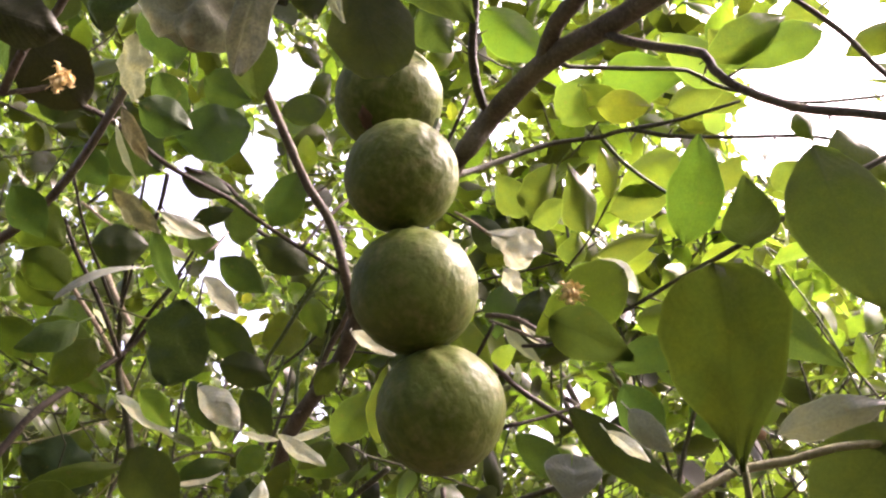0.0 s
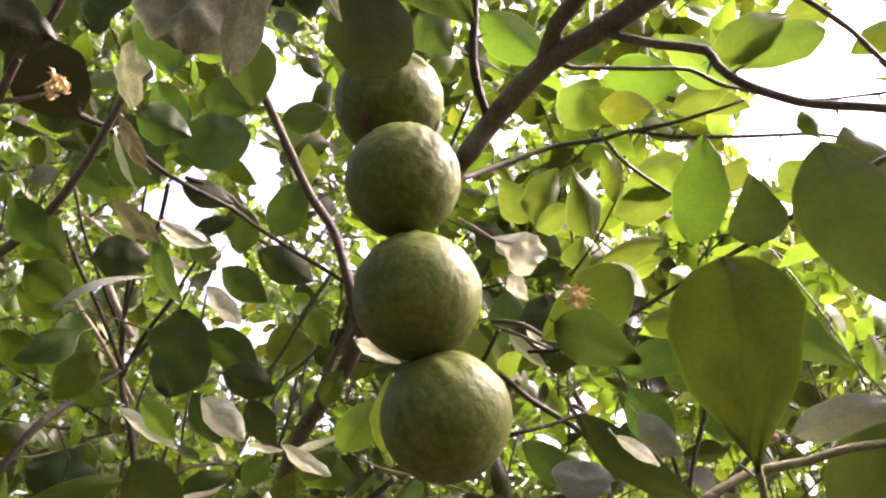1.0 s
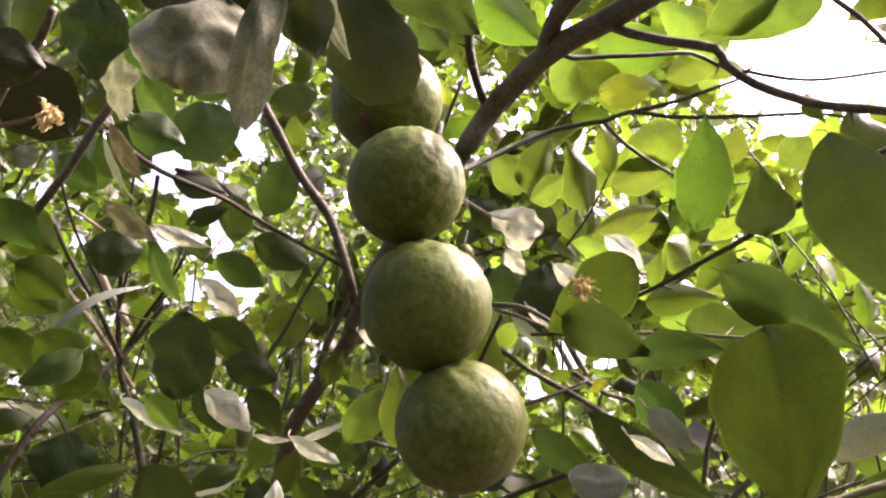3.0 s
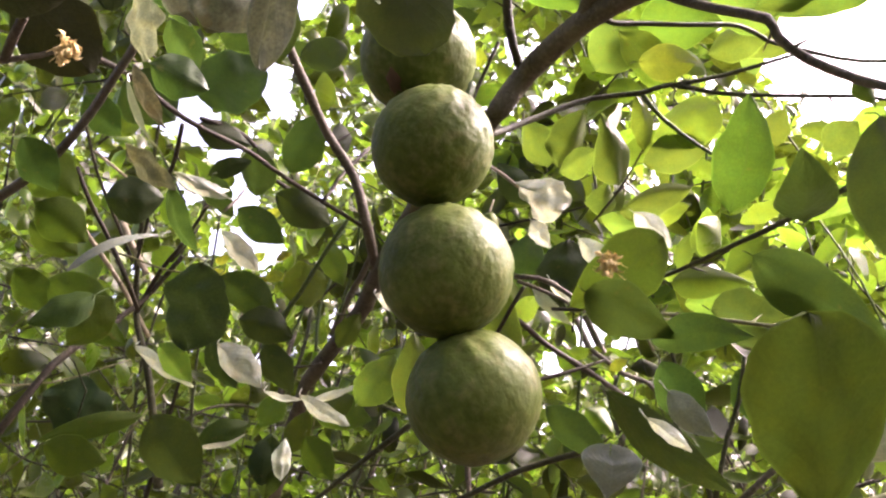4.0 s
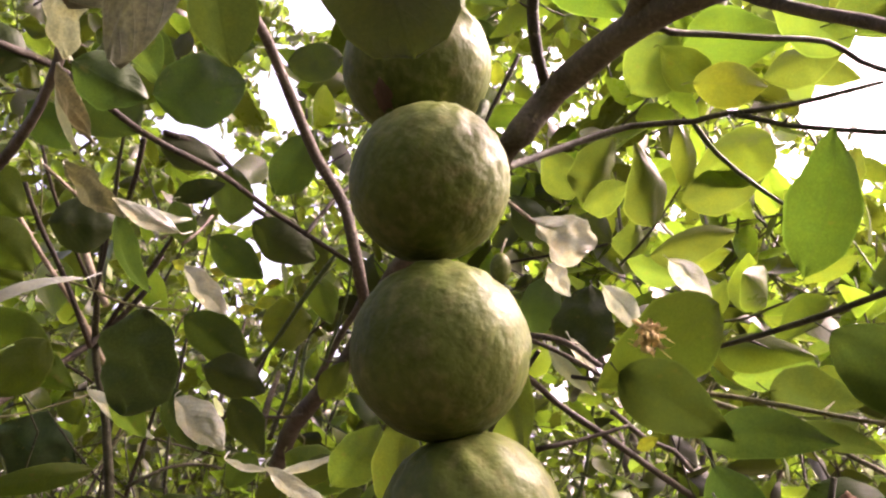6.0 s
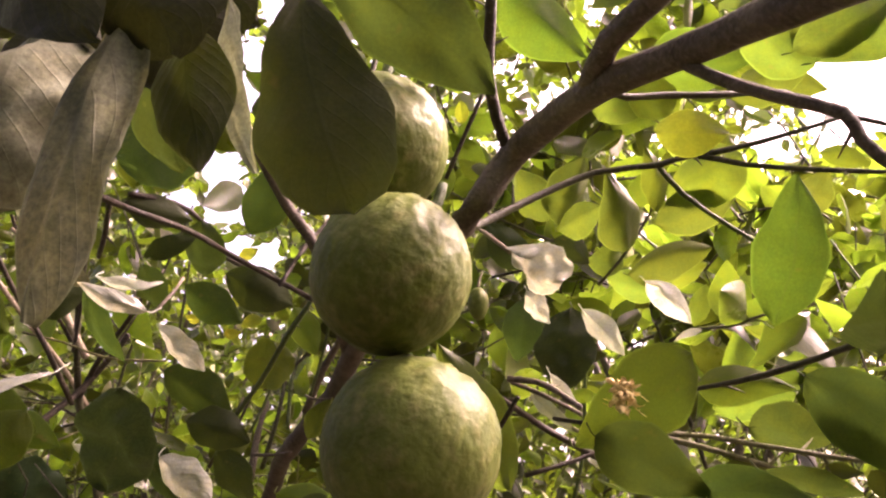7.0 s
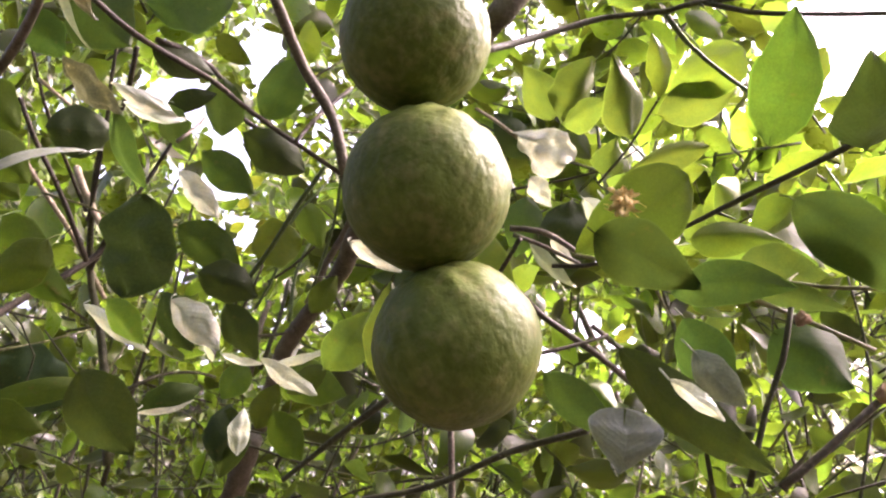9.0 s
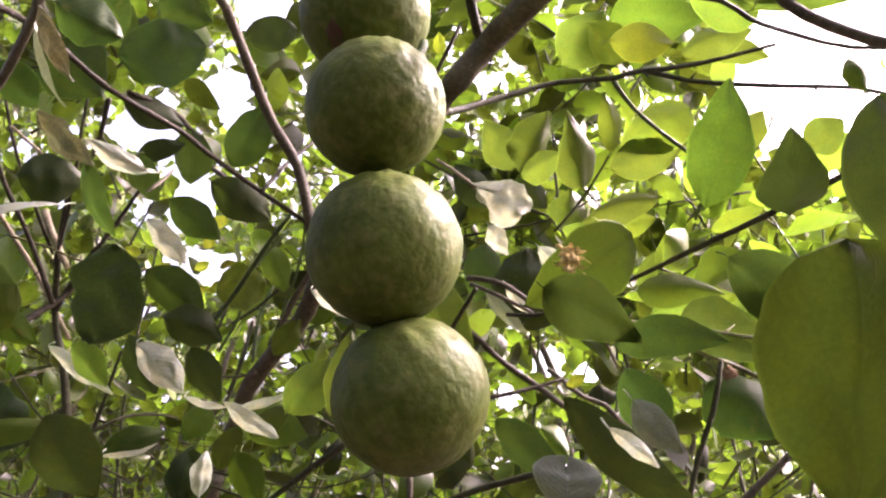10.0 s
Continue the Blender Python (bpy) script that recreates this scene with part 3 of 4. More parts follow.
leaf((0.228, 0.835, 1.883), (0.175, 0.855, 1.869), 0.0336, -22, "young", 0.25, 0.30, "obovate")
leaf((0.195, 0.873, 1.868), (0.143, 0.877, 1.885), 0.0330, -17, "green", 0.14, 0.36, "oval")
leaf((0.089, 0.813, 1.901), (0.119, 0.818, 1.879), 0.0253, 0, "bottle", 0.18, 0.20)
leaf((0.219, 0.669, 1.798), (0.253, 0.649, 1.810), 0.0174, 20, "young", 0.11, 0.24)
leaf((0.244, 0.557, 1.808), (0.261, 0.540, 1.822), 0.0273, -20, "green", 0.19, 0.42, "oval")
leaf((0.138, 0.743, 1.864), (0.121, 0.698, 1.914), 0.0420, 24, "green", 0.16, 0.45, "acute")
leaf((0.093, 0.817, 1.915), (0.117, 0.786, 1.966), 0.0500, 36, "green", 0.17, 0.47, "oval")
leaf((0.086, 0.825, 1.922), (0.053, 0.806, 1.966), 0.0442, -38, "green", 0.25, 0.41, "acute")
leaf((0.093, 0.809, 1.907), (0.127, 0.777, 1.916), 0.0329, -21, "green", 0.19, 0.41, "oval")
leaf((0.156, 0.835, 1.874), (0.220, 0.792, 1.882), 0.0449, -39, "green", 0.24, 0.52, "oval")
leaf((0.173, 0.746, 1.909), (0.227, 0.715, 1.934), 0.0540, -26, "young", 0.24, 0.38, "obovate")
leaf((0.163, 0.748, 1.889), (0.222, 0.723, 1.902), 0.0373, 10, "green", 0.07, 0.34)
leaf((0.157, 0.716, 1.886), (0.147, 0.693, 1.931), 0.0209, 10, "young", 0.22, 0.35)
leaf((0.136, 0.840, 1.873), (0.143, 0.824, 1.905), 0.0340, 19, "green", 0.13, 0.40, "acute")
leaf((0.111, 0.680, 1.946), (0.140, 0.650, 1.980), 0.0506, -15, "green", 0.11, 0.29, "oval")
leaf((0.150, 0.680, 1.988), (0.232, 0.656, 1.983), 0.0526, 34, "olive", 0.26, 0.51, "acute")
leaf((0.249, 0.726, 2.002), (0.302, 0.712, 1.988), 0.0245, 20, "green", 0.24, 0.24)
leaf((0.236, 0.637, 1.851), (0.246, 0.619, 1.875), 0.0246, -26, "green", 0.17, 0.33, "oval")
leaf((0.161, 0.563, 1.679), (0.205, 0.548, 1.666), 0.0151, 25, "moss", 0.16, 0.34)
leaf((0.154, 0.519, 1.645), (0.186, 0.511, 1.616), 0.0422, -24, "moss", 0.22, 0.44, "oval")
leaf((0.256, 0.710, 1.800), (0.219, 0.737, 1.765), 0.0396, -39, "olive", 0.21, 0.44, "acute")
leaf((0.114, 0.530, 1.653), (0.135, 0.532, 1.610), 0.0275, 10, "moss", 0.10, 0.21)
leaf((0.051, 0.597, 1.636), (0.090, 0.596, 1.601), 0.0238, 10, "bottle", 0.12, 0.24)
leaf((0.099, 0.740, 1.658), (0.122, 0.740, 1.635), 0.0256, -22, "young", 0.13, 0.44, "acute")
leaf((0.153, 0.644, 1.739), (0.209, 0.627, 1.734), 0.0281, -23, "olive", 0.13, 0.52, "acute")
leaf((0.172, 0.612, 1.709), (0.222, 0.594, 1.700), 0.0332, 27, "moss", 0.08, 0.33, "acute")
leaf((0.196, 0.547, 1.718), (0.225, 0.539, 1.684), 0.0338, 34, "green", 0.26, 0.51, "oval")
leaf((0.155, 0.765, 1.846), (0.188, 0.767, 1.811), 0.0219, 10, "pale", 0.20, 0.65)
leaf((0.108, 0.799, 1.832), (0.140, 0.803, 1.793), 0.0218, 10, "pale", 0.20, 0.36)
leaf((0.103, 0.829, 1.842), (0.095, 0.845, 1.772), 0.0530, 0, "murk", 0.10, 0.10, "round")
leaf((0.067, 0.878, 1.865), (0.059, 0.893, 1.808), 0.0387, 0, "bottle", 0.25, 0.20)
leaf((0.050, 0.681, 1.746), (0.080, 0.683, 1.713), 0.0118, 30, "silver", 0.23, 0.42)
leaf((-0.164, 0.546, 1.765), (-0.197, 0.529, 1.777), 0.0113, 10, "pale", 0.20, 0.37)
leaf((0.191, 0.604, 1.989), (0.248, 0.614, 1.949), 0.0411, 15, "green", 0.14, 0.28, "obovate")
leaf((0.212, 0.562, 1.930), (0.278, 0.548, 1.965), 0.0360, 10, "green", 0.20, 0.30)
leaf((0.228, 0.572, 1.928), (0.308, 0.556, 1.954), 0.0340, 15, "green", 0.16, 0.31, "obovate")
leaf((0.251, 0.602, 1.964), (0.229, 0.593, 1.986), 0.0293, -22, "green", 0.16, 0.32, "acute")
leaf((0.300, 0.612, 2.008), (0.338, 0.594, 2.006), 0.0374, 25, "green", 0.07, 0.36, "oval")
leaf((0.211, 0.680, 1.964), (0.263, 0.655, 1.973), 0.0374, -24, "green", 0.11, 0.46, "oval")
leaf((0.125, 0.641, 1.962), (0.156, 0.653, 1.934), 0.0353, 42, "young", 0.26, 0.46, "obovate")
leaf((0.225, 0.461, 1.811), (0.237, 0.467, 1.793), 0.0221, -26, "olive", 0.24, 0.43, "acute")
leaf((0.247, 0.459, 1.797), (0.280, 0.464, 1.759), 0.0485, -31, "green", 0.19, 0.42, "acute")
leaf((-0.015, 0.418, 1.857), (0.006, 0.434, 1.838), 0.0288, 0, "moss", 0.22, 0.33)
leaf((0.008, 0.651, 1.930), (0.007, 0.641, 1.944), 0.0102, 0, "yellow", 0.11, 0.20)
leaf((0.117, 0.722, 1.687), (0.131, 0.718, 1.695), 0.0098, 0, "yellow", 0.10, 0.30)
leaf((-0.357, 0.625, 1.849), (-0.335, 0.654, 1.816), 0.0367, 10, "moss", 0.18, 0.30)
leaf((-0.342, 0.679, 1.749), (-0.294, 0.709, 1.724), 0.0420, 0, "olive", 0.21, 0.23)
leaf((-0.410, 0.750, 1.781), (-0.383, 0.776, 1.746), 0.0354, 0, "olive", 0.22, 0.20)
leaf((-0.368, 0.783, 1.748), (-0.323, 0.810, 1.723), 0.0295, 0, "olive", 0.18, 0.35)
leaf((-0.399, 0.740, 1.822), (-0.363, 0.767, 1.799), 0.0354, 0, "olive", 0.20, 0.40)
leaf((-0.278, 0.773, 1.718), (-0.252, 0.790, 1.685), 0.0279, 10, "green", 0.18, 0.30)
leaf((-0.129, 0.859, 1.736), (-0.107, 0.852, 1.770), 0.0236, 10, "green", 0.08, 0.33)
leaf((-0.266, 0.537, 1.862), (-0.296, 0.515, 1.871), 0.0321, 10, "bottle", 0.18, 0.35)
leaf((-0.313, 0.626, 1.887), (-0.290, 0.651, 1.863), 0.0315, 10, "moss", 0.13, 0.18)
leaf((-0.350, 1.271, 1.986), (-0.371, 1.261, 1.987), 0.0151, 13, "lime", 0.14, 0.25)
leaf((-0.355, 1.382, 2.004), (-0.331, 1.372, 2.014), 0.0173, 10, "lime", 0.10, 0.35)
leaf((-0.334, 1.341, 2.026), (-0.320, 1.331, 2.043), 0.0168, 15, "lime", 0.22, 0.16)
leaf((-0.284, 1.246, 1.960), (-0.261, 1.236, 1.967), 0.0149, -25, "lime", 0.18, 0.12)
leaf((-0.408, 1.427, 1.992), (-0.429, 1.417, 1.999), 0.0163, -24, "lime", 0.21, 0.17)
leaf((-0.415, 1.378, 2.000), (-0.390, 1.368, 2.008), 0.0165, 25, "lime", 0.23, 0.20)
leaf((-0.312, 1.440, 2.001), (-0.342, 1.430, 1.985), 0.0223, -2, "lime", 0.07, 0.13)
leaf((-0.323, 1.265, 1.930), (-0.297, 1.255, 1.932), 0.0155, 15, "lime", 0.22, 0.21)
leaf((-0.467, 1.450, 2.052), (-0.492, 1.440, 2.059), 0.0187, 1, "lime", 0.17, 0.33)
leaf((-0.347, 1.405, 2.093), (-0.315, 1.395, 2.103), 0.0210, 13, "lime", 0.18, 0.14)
branch("twig", [(-0.356, 0.720, 1.918), (-0.356, 0.764, 1.883), (-0.350, 0.806, 1.852), (-0.346, 0.854, 1.824)], 0.0013, 0.0020, "dark_twig")
branch("twig", [(-0.291, 0.734, 1.856), (-0.300, 0.762, 1.838), (-0.320, 0.806, 1.827), (-0.344, 0.857, 1.816)], 0.0013, 0.0019, "dark_twig")
branch("twig", [(-0.264, 0.801, 1.649), (-0.246, 0.805, 1.661), (-0.234, 0.818, 1.669), (-0.215, 0.833, 1.673), (-0.204, 0.846, 1.672)], 0.0016, 0.0013, "twig")
branch("stalk", [(0.085, 0.248, 1.552), (0.086, 0.249, 1.545), (0.087, 0.252, 1.536)], 0.0009, 0.0011, "olive_twig")
branch("thorn", [(-0.121, 0.709, 1.887), (-0.112, 0.707, 1.893), (-0.097, 0.704, 1.902)], 0.0014, 0.0003, "bark")
branch("twig", [(0.196, 0.385, 1.841), (0.211, 0.387, 1.829), (0.228, 0.390, 1.814), (0.241, 0.394, 1.799), (0.253, 0.396, 1.786)], 0.0017, 0.0016, "bark")
branch("twig", [(0.067, 0.590, 1.706), (0.087, 0.549, 1.687), (0.108, 0.536, 1.675), (0.123, 0.533, 1.666)], 0.0012, 0.0008, "olive_twig")
branch("twig", [(0.012, 0.779, 1.905), (0.029, 0.774, 1.891), (0.048, 0.769, 1.873)], 0.0014, 0.0020, "pale_twig")
branch("twig", [(-0.419, 0.820, 1.890), (-0.394, 0.850, 1.850), (-0.371, 0.898, 1.810), (-0.351, 0.942, 1.765)], 0.0022, 0.0026, "pale_twig")
branch("twig", [(-0.189, 0.898, 1.747), (-0.172, 0.891, 1.782), (-0.159, 0.877, 1.829), (-0.129, 0.868, 1.865)], 0.0016, 0.0012, "green_twig")
branch("twig", [(-0.144, 0.947, 1.786), (-0.123, 0.910, 1.841), (-0.115, 0.874, 1.881), (-0.115, 0.844, 1.921)], 0.0016, 0.0012, "green_twig")
branch("twig", [(-0.225, 0.365, 1.758), (-0.206, 0.342, 1.767), (-0.182, 0.321, 1.774), (-0.170, 0.307, 1.781)], 0.0024, 0.0020, "bark")
branch("twig", [(-0.230, 0.363, 1.756), (-0.211, 0.369, 1.763), (-0.195, 0.372, 1.772)], 0.0016, 0.0014, "bark")
branch("twig", [(-0.000, 0.851, 1.643), (0.002, 0.855, 1.609), (0.004, 0.858, 1.570)], 0.0030, 0.0028, "bark")
branch("twig", [(-0.051, 0.817, 1.655), (-0.094, 0.848, 1.627), (-0.146, 0.894, 1.592)], 0.0030, 0.0022, "twig")
branch("twig", [(0.095, 0.715, 1.621), (0.043, 0.753, 1.608), (-0.015, 0.787, 1.584), (-0.084, 0.803, 1.570)], 0.0026, 0.0024, "twig")
branch("limb", [(-0.261, 1.311, 1.690), (-0.202, 1.107, 1.738), (-0.169, 0.987, 1.741), (-0.110, 0.880, 1.779), (-0.087, 0.804, 1.792), (-0.045, 0.671, 1.808), (0.006, 0.518, 1.802), (0.032, 0.501, 1.832), (0.065, 0.438, 1.834), (0.096, 0.394, 1.826), (0.116, 0.346, 1.812), (0.137, 0.286, 1.791)], 0.0105, 0.0068, "bark")
branch("branch", [(-0.087, 0.804, 1.792), (-0.091, 0.740, 1.817), (-0.103, 0.719, 1.859), (-0.125, 0.699, 1.890), (-0.143, 0.664, 1.923), (-0.157, 0.631, 1.949), (-0.168, 0.606, 1.962), (-0.179, 0.556, 1.986)], 0.0050, 0.0037, "bark")
branch("branch", [(0.063, 0.442, 1.835), (0.068, 0.412, 1.842), (0.078, 0.395, 1.845), (0.089, 0.357, 1.839)], 0.0060, 0.0048, "bark")
branch("branch", [(0.031, 0.502, 1.834), (0.024, 0.488, 1.848), (0.020, 0.475, 1.866), (0.021, 0.459, 1.886), (0.022, 0.440, 1.908)], 0.0032, 0.0028, "dark_twig")
branch("branch", [(0.090, 0.402, 1.829), (0.1005, 0.390, 1.812), (0.117, 0.374, 1.794), (0.134, 0.360, 1.779), (0.138, 0.360, 1.769), (0.149, 0.358, 1.756), (0.165, 0.353, 1.744), (0.175, 0.347, 1.736), (0.199, 0.326, 1.718), (0.218, 0.303, 1.692)], 0.0027, 0.0022, "bark", thorns=3)
branch("twig", [(0.071, 0.439, 1.835), (0.080, 0.443, 1.833), (0.099, 0.449, 1.837), (0.126, 0.453, 1.839), (0.160, 0.464, 1.846), (0.179, 0.473, 1.842), (0.199, 0.479, 1.840), (0.239, 0.479, 1.831), (0.289, 0.467, 1.828)], 0.0018, 0.0012, "twig")
branch("branch", [(0.006, 0.520, 1.798), (0.023, 0.535, 1.812), (0.048, 0.547, 1.829), (0.084, 0.555, 1.847), (0.119, 0.548, 1.848), (0.137, 0.542, 1.851), (0.165, 0.539, 1.843), (0.207, 0.520, 1.830), (0.248, 0.498, 1.817), (0.267, 0.493, 1.809)], 0.0023, 0.0012, "twig", thorns=7)
branch("twig", [(0.137, 0.542, 1.850), (0.174, 0.539, 1.857), (0.219, 0.529, 1.867)], 0.0020, 0.0012, "twig")
branch("twig", [(0.119, 0.549, 1.847), (0.135, 0.563, 1.836), (0.164, 0.577, 1.821), (0.193, 0.587, 1.808), (0.214, 0.593, 1.803)], 0.0017, 0.0012, "green_twig")
branch("twig", [(-0.275, 0.508, 1.859), (-0.255, 0.562, 1.871), (-0.223, 0.608, 1.858), (-0.183, 0.659, 1.854), (-0.159, 0.692, 1.846), (-0.091, 0.740, 1.817)], 0.0024, 0.0020, "dark_twig")
branch("branch", [(-0.193, 0.440, 1.825), (-0.214, 0.476, 1.834), (-0.244, 0.528, 1.851), (-0.306, 0.620, 1.862), (-0.364, 0.682, 1.852), (-0.437, 0.736, 1.838)], 0.0026, 0.0046, "bark")
branch("branch", [(-0.320, 0.942, 1.603), (-0.329, 0.929, 1.669), (-0.338, 0.913, 1.726), (-0.350, 0.894, 1.780), (-0.329, 0.822, 1.845), (-0.309, 0.780, 1.877), (-0.296, 0.745, 1.904), (-0.286, 0.722, 1.925)], 0.0050, 0.0014, "twig")
branch("branch", [(-0.294, 0.853, 1.829), (-0.315, 0.864, 1.808), (-0.333, 0.865, 1.785), (-0.353, 0.844, 1.755), (-0.371, 0.822, 1.729), (-0.385, 0.799, 1.702), (-0.401, 0.788, 1.667), (-0.420, 0.785, 1.633)], 0.0026, 0.0042, "dark_twig")
branch("twig", [(-0.350, 0.894, 1.780), (-0.313, 0.843, 1.806), (-0.272, 0.793, 1.827), (-0.243, 0.766, 1.858)], 0.0028, 0.0016, "dark_twig")
branch("twig", [(-0.126, 0.698, 1.826), (-0.114, 0.725, 1.865), (-0.093, 0.744, 1.901)], 0.0018, 0.0018, "dark_twig")
branch("twig", [(0.012, 0.790, 1.772), (0.053, 0.820, 1.752), (0.081, 0.860, 1.7405), (0.139, 0.910, 1.7175), (0.190, 0.985, 1.704), (0.249, 1.080, 1.692)], 0.0028, 0.0040, "dark_twig", thorns=2)
branch("twig", [(0.059, 0.860, 1.703), (0.103, 0.870, 1.716), (0.142, 0.880, 1.731)], 0.0024, 0.0016, "dark_twig")
branch("twig", [(0.118, 0.650, 1.734), (0.137, 0.590, 1.7275), (0.156, 0.525, 1.723), (0.181, 0.490, 1.728), (0.205, 0.462, 1.736), (0.228, 0.440, 1.746), (0.255, 0.425, 1.757)], 0.0013, 0.0019, "twig", thorns=2)
branch("twig", [(0.074, 0.288, 1.541), (0.080, 0.285, 1.545), (0.097, 0.289, 1.554), (0.115, 0.288, 1.557), (0.130, 0.286, 1.561), (0.151, 0.287, 1.563)], 0.0017, 0.0014, "olive_twig")
branch("twig", [(0.127, 0.491, 1.568), (0.135, 0.484, 1.602), (0.141, 0.477, 1.621), (0.144, 0.470, 1.643)], 0.0016, 0.0012, "twig")
branch("twig", [(0.118, 0.431, 1.563), (0.133, 0.423, 1.577), (0.150, 0.413, 1.594)], 0.0017, 0.0014, "bark")
branch("twig", [(0.105, 0.600, 1.705), (0.125, 0.606, 1.7045), (0.146, 0.606, 1.703), (0.165, 0.592, 1.697), (0.200, 0.580, 1.689), (0.215, 0.570, 1.685), (0.240, 0.556, 1.681)], 0.0016, 0.0013, "olive_twig", thorns=3)
branch("twig", [(0.108, 0.600, 1.7045), (0.128, 0.605, 1.7005), (0.152, 0.595, 1.692), (0.199, 0.605, 1.6785), (0.211, 0.595, 1.669), (0.238, 0.588, 1.654)], 0.0017, 0.0014, "olive_twig", thorns=2)
branch("twig", [(0.130, 0.843, 1.867), (0.151, 0.808, 1.887), (0.173, 0.764, 1.920)], 0.0014, 0.0010, "twig")
branch("twig", [(-0.039, 0.628, 2.005), (-0.052, 0.619, 1.962), (-0.061, 0.622, 1.914)], 0.0018, 0.0020, "twig")
branch("twig", [(-0.205, 0.860, 1.735), (-0.186, 0.838, 1.756), (-0.160, 0.810, 1.780), (-0.136, 0.779, 1.806), (-0.111, 0.755, 1.833)], 0.0022, 0.0020, "green_twig")
branch("twig", [(0.004, 0.698, 1.671), (0.022, 0.667, 1.705), (0.040, 0.636, 1.732)], 0.0016, 0.0016, "dark_twig")
branch("twig", [(0.023, 0.632, 1.944), (0.009, 0.647, 1.917), (-0.004, 0.659, 1.891)], 0.0016, 0.0016, "dark_twig")
branch("twig", [(-0.221, 0.640, 1.875), (-0.200, 0.669, 1.880), (-0.188, 0.697, 1.877), (-0.182, 0.718, 1.862), (-0.161, 0.728, 1.850)], 0.0022, 0.0022, "dark_twig")
branch("twig", [(-0.241, 0.656, 1.878), (-0.253, 0.683, 1.862), (-0.266, 0.707, 1.853)], 0.0022, 0.0018, "dark_twig")
branch("twig", [(0.109, 0.600, 1.699), (0.115, 0.598, 1.694), (0.125, 0.595, 1.686), (0.141, 0.590, 1.677)], 0.0011, 0.0006, "olive_twig")
branch("twig", [(0.105, 0.602, 1.706), (0.096, 0.620, 1.713), (0.082, 0.640, 1.716), (0.064, 0.660, 1.722)], 0.0013, 0.0016, "dark_twig")
branch("twig", [(0.035, 0.660, 1.748), (0.053, 0.655, 1.745), (0.065, 0.650, 1.738), (0.080, 0.645, 1.726)], 0.0022, 0.0018, "bark")
branch("twig", [(0.038, 0.672, 1.748), (0.058, 0.668, 1.739), (0.082, 0.660, 1.724)], 0.0016, 0.0014, "bark")
branch("twig", [(0.135, 0.930, 1.753), (0.147, 0.930, 1.744), (0.170, 0.930, 1.726), (0.193, 0.930, 1.718), (0.209, 0.930, 1.700)], 0.0028, 0.0026, "bark")
branch("twig", [(0.119, 0.620, 1.705), (0.127, 0.630, 1.695), (0.137, 0.640, 1.681)], 0.0013, 0.0011, "olive_twig")
branch("twig", [(-0.222, 1.050, 1.715), (-0.219, 1.060, 1.767), (-0.215, 1.080, 1.806)], 0.0042, 0.0030, "bark")
branch("twig", [(-0.226, 1.120, 1.734), (-0.210, 1.120, 1.797), (-0.207, 1.140, 1.852)], 0.0030, 0.0022, "twig")
branch("twig", [(-0.174, 1.000, 1.763), (-0.173, 1.000, 1.814), (-0.160, 1.000, 1.856)], 0.0022, 0.0016, "green_twig")
branch("twig", [(-0.198, 0.980, 1.800), (-0.173, 0.980, 1.819), (-0.143, 0.970, 1.846)], 0.0016, 0.0014, "dark_twig", thorns=2)
branch("twig", [(-0.216, 0.950, 1.755), (-0.205, 0.950, 1.784), (-0.197, 0.950, 1.814)], 0.0017, 0.0013, "dark_twig", thorns=2)
branch("branch", [(-0.153, 0.980, 1.778), (-0.133, 0.950, 1.813), (-0.114, 0.920, 1.834), (-0.103, 0.900, 1.852)], 0.0042, 0.0030, "bark")
branch("twig", [(-0.225, 0.900, 1.716), (-0.209, 0.900, 1.751), (-0.198, 0.900, 1.780)], 0.0017, 0.0013, "dark_twig", thorns=1)
branch("twig", [(-0.191, 0.930, 1.730), (-0.170, 0.920, 1.729), (-0.151, 0.900, 1.729)], 0.0016, 0.0010, "bark")
branch("twig", [(-0.136, 0.880, 1.777), (-0.124, 0.860, 1.770), (-0.108, 0.850, 1.769)], 0.0012, 0.0008, "bark")
branch("twig", [(-0.363, 0.800, 1.819), (-0.328, 0.800, 1.810), (-0.287, 0.800, 1.796), (-0.239, 0.800, 1.793)], 0.0011, 0.0010, "olive_twig")
branch("twig", [(-0.355, 0.720, 1.868), (-0.347, 0.740, 1.842), (-0.334, 0.760, 1.815), (-0.320, 0.780, 1.782), (-0.313, 0.800, 1.758)], 0.0020, 0.0024, "dark_twig", thorns=2)
branch("twig", [(-0.332, 0.700, 1.874), (-0.318, 0.700, 1.863), (-0.300, 0.700, 1.849)], 0.0016, 0.0013, "pale_twig")
branch("twig", [(-0.356, 0.840, 1.862), (-0.344, 0.840, 1.838), (-0.324, 0.840, 1.806)], 0.0036, 0.0034, "pale_twig")
branch("twig", [(-0.188, 0.620, 1.785), (-0.181, 0.630, 1.800), (-0.178, 0.640, 1.814)], 0.0012, 0.0010, "bark")
branch("twig", [(-0.217, 0.660, 1.803), (-0.210, 0.670, 1.818), (-0.206, 0.680, 1.833)], 0.0009, 0.0007, "bark")
branch("twig", [(-0.269, 0.750, 1.788), (-0.256, 0.750, 1.806), (-0.247, 0.750, 1.824)], 0.0012, 0.0010, "dark_twig")

